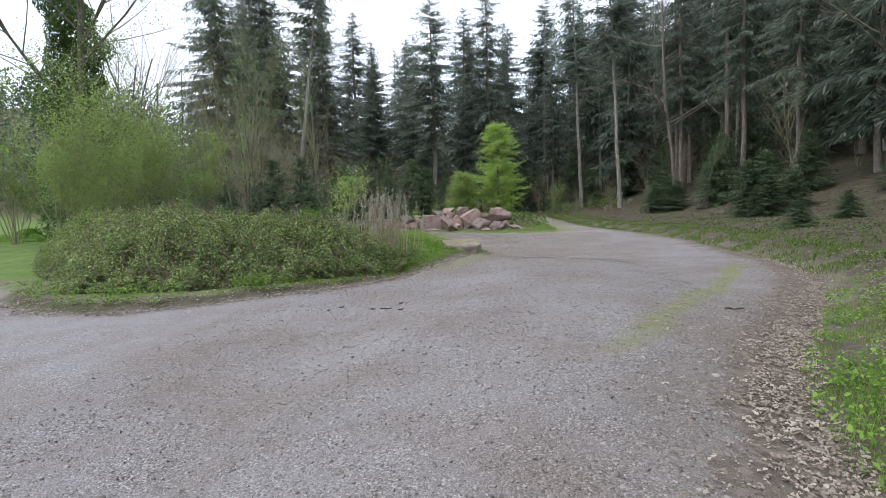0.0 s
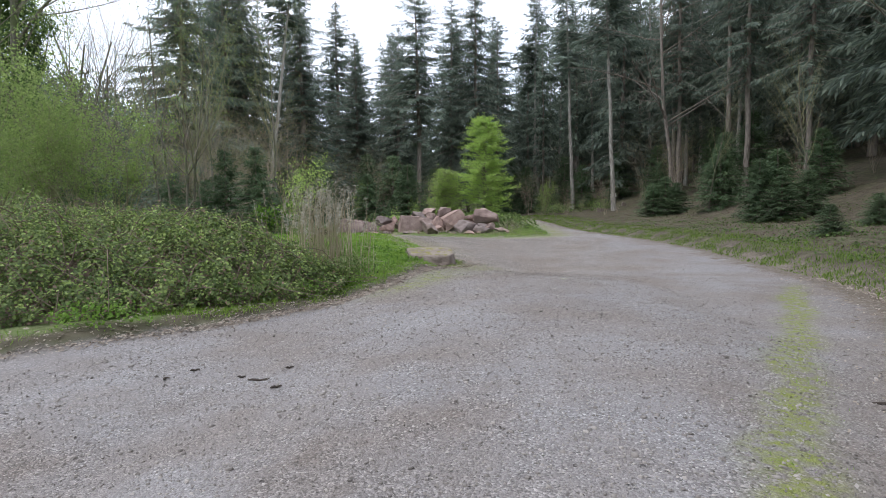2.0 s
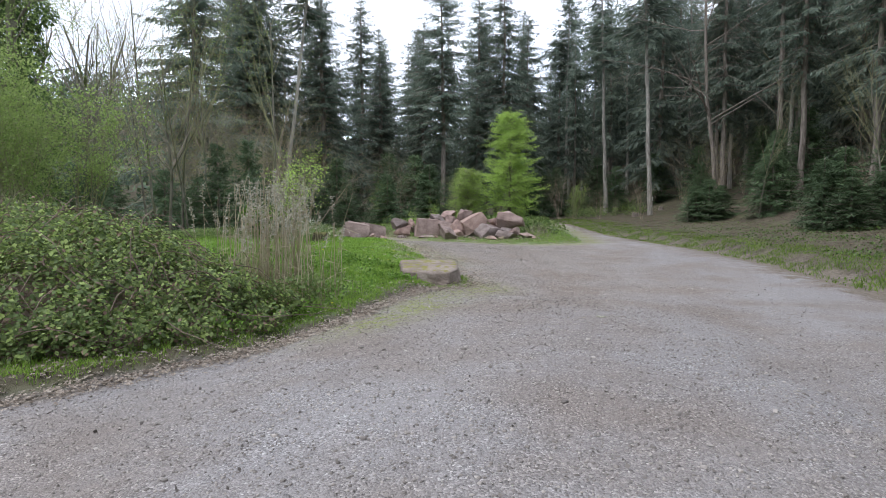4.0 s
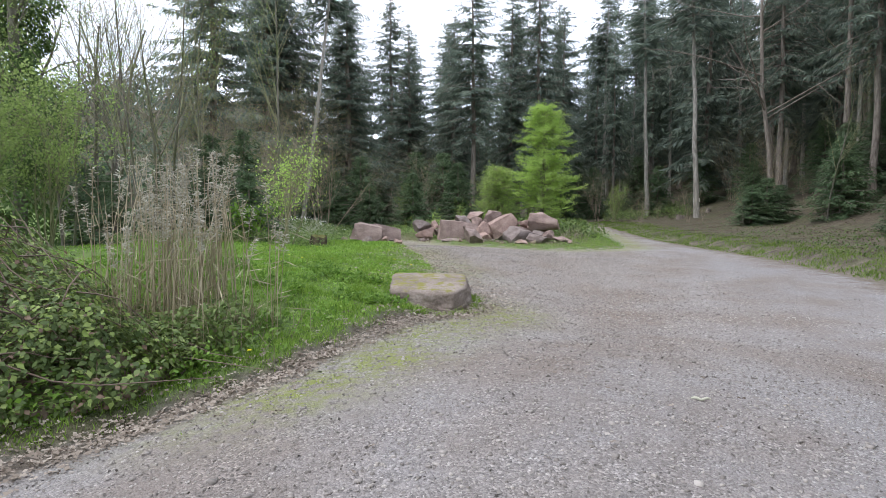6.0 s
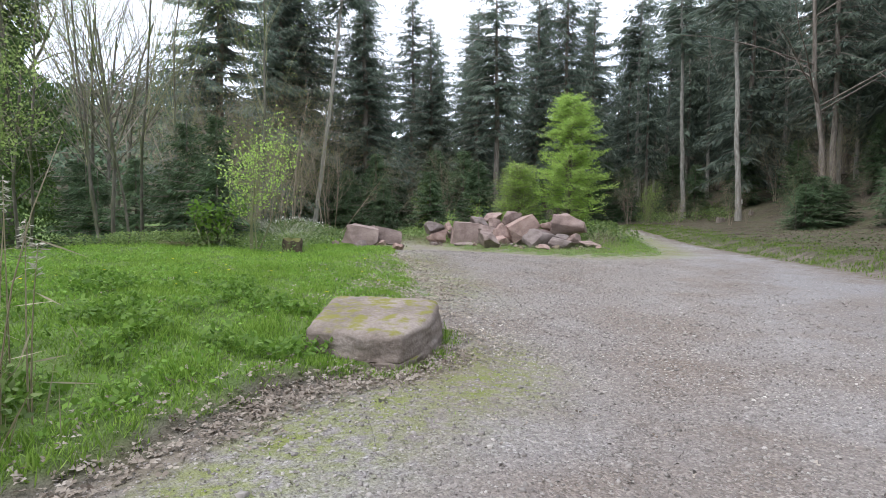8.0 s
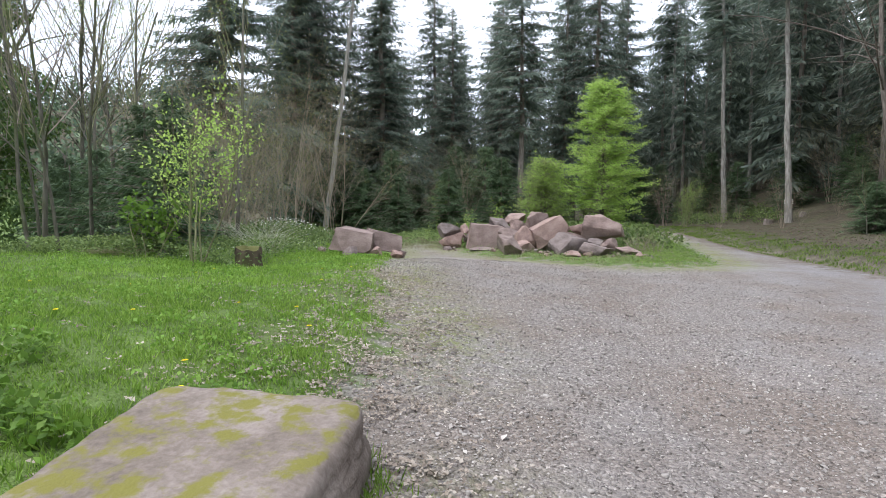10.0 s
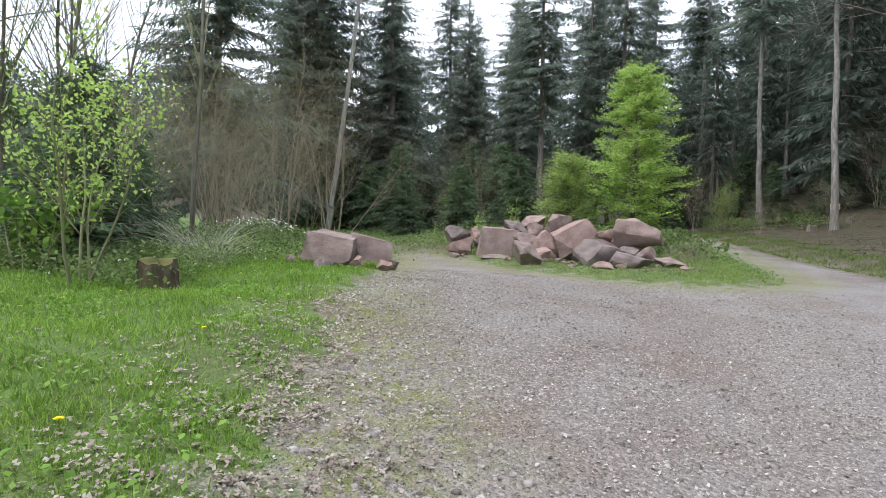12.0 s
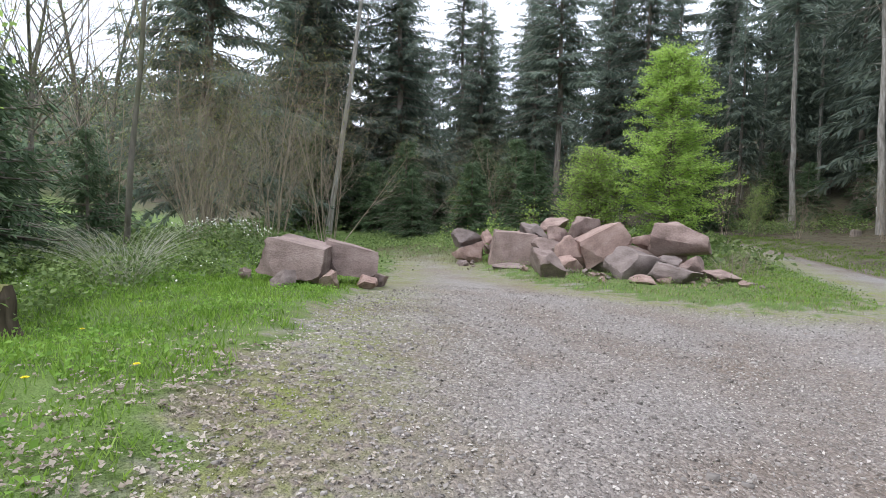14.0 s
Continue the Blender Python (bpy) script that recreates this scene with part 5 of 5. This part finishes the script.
build_grass("lawn_grass", "lush spring grass on the verge", 101, 190000, -8, -0.3, 11, 22, lawn, 0.078, 0.009)
build_grass("lawn_grass", "lush spring grass on the verge", 102, 110000, -11, -0.6, 22, 34, lawn, 0.10, 0.011)
build_grass("lip_grass", "ragged tufts hanging over the gravel edge", 109, 40000, -8, -0.3, 7.3, 18, lambda x, y: np.exp(-((inside(VERGE, x, y) - 0.14) / 0.09) ** 2) * step(-0.6, 0.2, wob(x, y, 0.5, 2)) * (0.25 + 0.75 * step(11.5, 13, y)), 0.085, 0.007)
build_grass("edge_grass", "ragged grass along the gravel edge", 103, 17000, -8, -0.8, 7.3, 14, lambda x, y: step(0.0, 0.2, inside(VERGE, x, y) + 0.1 * wob(x, y, 0.4, 1)) * step(0.9, 0.5, inside(VERGE, x, y)) * step(-0.1, 0.5, wob(x, y, 0.7, 2)) * 0.6, 0.08, 0.009)
build_grass("island_grass", "grass round the boulder pile", 104, 70000, -8, 5.0, 32, 52, lambda x, y: step(-0.1, 0.8, inside(ISLAND, x, y) + 0.3 * wob(x, y, 0.5, 1)) * (0.25 + 0.75 * step(1.6, 2.8, x)), 0.10, 0.014)
build_grass("island_dry_grass", "thin yellowish grass in front of the boulders", 110, 22000, -6.5, 4.2, 32.5, 41, lambda x, y: step(-0.4, 0.4, inside(ISLAND, x, y)) * 0.8, 0.09, 0.010, M_DRYGRASS)
build_grass("bank_grass", "tufts of grass on the bank", 105, 170000, 1.4, 11, 2, 16, lambda x, y: step(0.6, 0.85, x - right_edge(y)) * step(3.5, 1.5, x - right_edge(y)) * step(-0.2, 0.4, wob(x, y, 0.8, 4) + 0.3 * step(9, 4, y)) * step(12.5, 8, y), 0.10, 0.006)
build_grass("road_edge_grass", "grass strip along the wooded side of the drive", 106, 110000, 5.5, 12.5, 12, 70, lambda x, y: step(0.3, 0.7, x - right_edge(y)) * step(4.0, 1.2, x - right_edge(y)) * step(-0.8, 0.2, wob(x, y, 1.1, 3)), 0.13, 0.018)
build_grass("dry_grass", "dry grass at the foot of the reeds", 107, 16000, -7, -1.4, 13.2, 18, lambda x, y: np.exp(-(((x + 2.75) / 0.7) ** 2 + ((y - 14.75) / 0.6) ** 2)), 0.42, 0.008, M_DRYGRASS)
build_grass("moss_strip_grass", "thin grass growing in the gravel", 108, 30000, -4, 6, 5, 34, lambda x, y: np.maximum(np.exp(-((x - 1.85 - 0.54 * (y - 6.3)) / 0.2) ** 2) * step(4.5, 6.5, y) * step(15.5, 12.5, y), 0.6 * np.exp(-((inside(VERGE, x, y) + 0.25) / 0.35) ** 2) * step(18, 21, y) + 0.5 * np.exp(-((inside(VERGE, x, y) + 0.75) / 0.35) ** 2) * step(12.5, 14, y) * step(18.5, 17, y)), 0.03, 0.006)


build_grass("slab_grass", "grass growing round the foot of the flat boulder", 116, 16000, -2.2, 0.3, 16.4, 19, lambda x, y: np.exp(-((np.hypot((x + 0.9) / 0.78, (y - 17.75) / 0.98) - 1.08) / 0.16) ** 2) * step(-0.6, 0.3, wob(x, y, 0.4, 2)), 0.10, 0.007)


build_grass("track_grass", "yellowish grass on the overgrown end of the track", 117, 26000, -14, -2, 37, 50, lambda x, y: step(37, 44, y + 1.5 * wob(x, y, 0.9, 3)) * (inside(ISLAND, x, y) < 0.3) * 0.8, 0.16, 0.012, M_DRYGRASS)


def dandelion(x, y):
    ob = thing("dandelion", "yellow dandelion in the grass", "flower", "dandelions", x, y)
    st, fl = Geo(), Geo()
    tube(st, [(0, 0, 0), (0.005, 0, 0.05), (0.008, 0.004, 0.095)], [0.0025, 0.002, 0.002], 4)
    part("stem", st.mesh("stem"), M_HERB, ob)
    for ring, (r, up) in enumerate(((0.024, 0.25), (0.019, 0.6), (0.012, 1.2))):
        a = np.arange(16) * 2 * np.pi / 16 + ring * 0.2
        way = np.column_stack([np.cos(a), np.sin(a), np.full(16, up)])
        blades(fl, np.tile([0.008, 0.004, 0.095], (16, 1)), way, np.tile([0, 0, 1.0], (16, 1)), r, 0.008, 0.1, 0.7)
    part("blossom", fl.mesh("blossom"), M_YELLOW, ob)
    return ob


first = dandelion(-1.62, 14.1)
for _ in range(34):
    x, y = rnd.uniform(-5.5, -1.0), rnd.uniform(17.5, 28)
    if inside(VERGE, np.array([x]), np.array([y]))[0] > 0.35:
        copy_thing(first, placed(x, y, rnd.uniform(0.75, 1.15), rnd.uniform(0, 360)))
copy_thing(first, placed(3.3, 4.7, 1.0, 20))

# ---------------------------------------------------------------- fallen leaves and loose stones


def fallen_leaves(name, label, seed, count, x0, x1, y0, y1, want, size=0.048, mat=M_LITTER):
    """Lobed dry leaves: two four-cornered halves each, curled."""
    g = np.random.default_rng(seed)
    x, y = scatter(g, count, x0, x1, y0, y1)
    keep = want(x, y) > g.random(count)
    x, y = x[keep], y[keep]
    n = len(x)
    a = g.uniform(0, 6.283, n)
    along = np.column_stack([np.cos(a), np.sin(a), g.normal(0, 0.22, n)])
    nrm = np.array([0, 0, 1.0]) + g.normal(0, 0.35, (n, 3))
    along, side = unit(along), unit(np.cross(along, nrm))
    up = np.cross(side, along)
    ln = (size * g.uniform(0.7, 1.5, n))[:, None]
    b = np.column_stack([x, y, ground_z(x, y) + g.uniform(0.008, 0.035, n)])
    curl = g.uniform(-0.15, 0.35, (n, 1))
    w = g.uniform(0.2, 0.34, (n, 1))
    skew = g.uniform(-0.14, 0.14, (n, 1))
    v = np.stack([b - along * ln * 0.5, b - along * ln * (0.2 + skew) + side * ln * w + up * ln * curl, b + up * ln * 0.02 + side * ln * skew * 0.3, b - along * ln * (0.2 - skew) - side * ln * w + up * ln * curl * 0.6,
                  b + along * ln * (0.28 + skew) + side * ln * w * 0.9 + up * ln * curl * 0.7, b + along * ln * 0.52 + up * ln * curl * 0.5, b + along * ln * (0.28 - skew) - side * ln * w * 0.8 + up * ln * curl], 1)
    k = np.arange(n)[:, None] * 7 + 0
    geo = Geo()
    geo.add(v.reshape(-1, 3), np.concatenate([k + [0, 1, 2, 3], k + [2, 4, 5, 6]]))
    return tagged(part(name, geo.mesh(name), mat), label, "fallen leaves", kind="stuff")


fallen_leaves("leaf_litter", "dry brown oak leaves in the ditch beside the drive", 111, 120000, 0.8, 9, 1.5, 16, lambda x, y: np.exp(-((x - right_edge(y) - 0.52) / 0.27) ** 4) * step(-1.1, -0.2, wob(x, y, 0.5, 6)) * (0.45 + 0.55 * step(10, 5, y)) + 0.05 * step(-0.9, 0.0, x - right_edge(y)) * step(0.6, 0.2, x - right_edge(y)) + 0.10 * step(1.0, 1.6, x - right_edge(y)) * step(6, 3, x - right_edge(y)), 0.042)
fallen_leaves("leaf_litter", "dry brown oak leaves along the grass edge", 112, 120000, -9, 0.2, 7, 18, lambda x, y: 1.0 * np.exp(-((inside(VERGE, x, y) + 0.16) / 0.21) ** 2) * (0.35 + 0.65 * step(9.5, 12.5, y)) * step(-0.9, -0.1, wob(x, y, 1.3, 3)) + 0.12 * np.exp(-((inside(VERGE, x, y) - 0.3) / 0.3) ** 2))
fallen_leaves("leaf_litter", "dry brown oak leaves scattered in the grass", 113, 60000, -5, 0.8, 17.5, 27, lambda x, y: (0.95 * np.exp(-((inside(VERGE, x, y) - 0.1) / 0.7) ** 2) * step(-0.7, 0.5, wob(x, y, 0.35, 6)) + 0.5 * 0.3 * step(0.1, 0.8, wob(x, y, 0.3, 11)) * step(0, 0.4, inside(VERGE, x, y))) * step(27, 22, y), 0.040)
fallen_leaves("leaf_litter", "pale dry leaves blown over the gravel", 115, 9000, -4, 5, 12, 33, lambda x, y: (inside(VERGE, x, y) < 0) * (0.12 + 0.88 * np.exp(-((inside(VERGE, x, y) + 0.2) / 0.9) ** 2)) * step(-0.5, 0.5, wob(x, y, 0.9, 5)), 0.036)
# bank leaves take the darker litter colour that imitates forest shade
fallen_leaves("leaf_litter", "brown leaves on the wooded bank, coloured darker for forest shade", 114, 60000, 7, 26, 10, 72, lambda x, y: step(1.5, 3, x - right_edge(y)) * 0.7, 0.07, M_SHADELITTER)


def loose_stones(name, label, seed, count, x0, x1, y0, y1, want, size, mat):
    g = np.random.default_rng(seed)
    x, y = scatter(g, count, x0, x1, y0, y1)
    keep = want(x, y) > g.random(count)
    x, y = x[keep], y[keep]
    n = len(x)
    s = size * np.exp(g.normal(0, 0.38, n))
    cube = np.array([(i, j, k) for k in (-1, 1) for j in (-1, 1) for i in (-1, 1)], float) * 0.5
    f = np.array([(0, 2, 3, 1), (4, 5, 7, 6), (0, 1, 5, 4), (2, 6, 7, 3), (0, 4, 6, 2), (1, 3, 7, 5)])
    f = f[1:]
    v = cube[None] * g.uniform(0.45, 1.3, (n, 8, 3)) * (s[:, None] * np.column_stack([np.ones(n), g.uniform(0.6, 1, n), g.uniform(0.35, 0.6, n)]))[:, None]
    a = g.uniform(0, 6.283, n)
    c, q = np.cos(a)[:, None], np.sin(a)[:, None]
    v = np.stack([v[..., 0] * c - v[..., 1] * q, v[..., 0] * q + v[..., 1] * c, v[..., 2]], -1)
    v += np.column_stack([x, y, ground_z(x, y) + s * 0.1])[:, None]
    geo = Geo()
    geo.add(v.reshape(-1, 3), (np.arange(n)[:, None, None] * 8 + f[None]).reshape(-1, 4))
    return tagged(part(name, geo.mesh(name), mat), label, "gravel", kind="stuff")


def drive(x, y):
    return (inside(VERGE, x, y) < 0.05) * (x < right_edge(y) + 0.2) * (inside(ISLAND, x, y) < 0.1)


loose_stones("gravel", "fine grey gravel of the drive", 121, 26000, -3.5, 4.5, 1.8, 11, lambda x, y: drive(x, y) * 0.8, 0.012, M_PEBBLE)
loose_stones("gravel", "fine grey gravel of the drive", 122, 24000, -2, 7.5, 11, 20, lambda x, y: drive(x, y) * (0.8 - 0.7 * step(2, 6, x)), 0.013, M_PEBBLE)
loose_stones("gravel", "coarse pale gravel of the turning place", 123, 32000, -4, 6.5, 18, 31, lambda x, y: drive(x, y) * (1 - 0.95 * step(1.0, 5.5, x - 0.04 * y)) * (0.4 + 0.6 * step(-0.4, 0.4, wob(x, y, 1.5, 3))), 0.017, M_PEBBLE)


def stone_chips(name, label, seed, count, x0, x1, y0, y1, want, size):
    """The smallest chips of the gravel, each a tilted splinter."""
    g = np.random.default_rng(seed)
    x, y = scatter(g, count, x0, x1, y0, y1)
    keep = want(x, y) > g.random(count)
    x, y = x[keep], y[keep]
    n = len(x)
    geo = Geo()
    sz = size * np.exp(g.normal(0, 0.35, n))
    blades(geo, np.column_stack([x, y, ground_z(x, y) + 0.003]), np.column_stack([g.normal(0, 1, (n, 2)), g.normal(0.25, 0.3, n)]), np.array([0, 0, 1.0]) + g.normal(0, 0.5, (n, 3)), sz * 1.4, sz, 0.25)
    return tagged(part(name, geo.mesh(name), M_PEBBLE), label, "gravel", kind="stuff")


stone_chips("gravel_chips", "pale stone chips strewn over the turning place", 125, 110000, -4.2, 7.5, 17.5, 33, lambda x, y: drive(x, y) * (1 - 0.9 * step(1.0, 6.0, x - 0.04 * y + 0.4 * wob(x, y, 1.2, 3))), 0.012)
stone_chips("gravel_chips", "fine pale chips strewn over the drive", 126, 85000, -4, 8, 1.8, 17.5, lambda x, y: drive(x, y) * (1 - 0.8 * step(2, 6.5, x)), 0.010)

# ---------------------------------------------------------------- ivy, hedge and the far hill


def ivy_cover():
    g = np.random.default_rng(131)
    n = 28000
    z = g.uniform(0, 1, n) ** 0.9 * 19 + 0.5
    a = g.uniform(0, 6.283, n)
    r = (2.9 * (1 - z / 21) ** 0.5 + 0.2) * (0.45 + 0.55 * g.random(n) ** 0.5) * (1 + 0.38 * np.sin(z * 0.9 + a) + 0.25 * np.sin(z * 2.3 - 2 * a))
    geo = Geo()
    blades(geo, np.column_stack([np.cos(a) * r, np.sin(a) * r, z]), np.column_stack([np.cos(a) * 0.4, np.sin(a) * 0.4, -np.ones(n)]) + g.normal(0, 0.5, (n, 3)), np.column_stack([np.cos(a), np.sin(a), np.full(n, 0.5)]) + g.normal(0, 0.5, (n, 3)), 0.19, 0.15, 0.15)
    part("ivy", geo.mesh("ivy"), M_IVY, ivy_tree, "dense dark green ivy")


ivy_cover()


def hedge(x, y, r, h):
    g = np.random.default_rng(133)
    n = 9000
    d = unit(g.normal(0, 1, (n, 3)))
    d[:, 2] = np.abs(d[:, 2])
    p = d * np.array([r, r, h]) * (1 + 0.06 * np.sin(d[:, :1] * 9)) * g.uniform(0.9, 1.0, (n, 1))
    geo = Geo()
    blades(geo, p, np.cross(d, g.normal(0, 1, (n, 3))), d + g.normal(0, 0.4, (n, 3)), 0.13, 0.10)
    ob = thing("clipped_bush", "rounded clipped green bush by the far lane", "bush", "clipped bushes", x, y)
    part("foliage", geo.mesh("foliage"), M_HERB, ob)


hedge(-26.2, 30.5, 1.0, 1.5)
hedge(-24.5, 27.0, 1.6, 0.8)


def far_woods():
    g = np.random.default_rng(135)
    geo = Geo()
    az, d = np.radians(g.uniform(-38, 112, 8000)), g.uniform(118, 290, 8000)
    x, y = -np.sin(az) * d, np.cos(az) * d
    n, k = len(x), 13
    hgt = g.uniform(4, 12, n)
    base = np.repeat(np.column_stack([x, y, ground_z(x, y)]), k, 0)
    f = np.tile(np.linspace(0.15, 0.9, k), n)
    p = base + np.column_stack([g.normal(0, 1.2, n * k), g.normal(0, 1.2, n * k), np.repeat(hgt, k) * f])
    blades(geo, p, g.normal(0, 1, (n * k, 3)) + np.array([0, 0, 0.6]), g.normal(0, 1, (n * k, 3)), g.uniform(0.7, 1.7, n * k), g.uniform(0.4, 0.9, n * k))
    tagged(part("far_hill_woods", geo.mesh("far_hill_woods"), M_FARWOOD), "wooded hillside across the valley", "woods", kind="stuff")


far_woods()
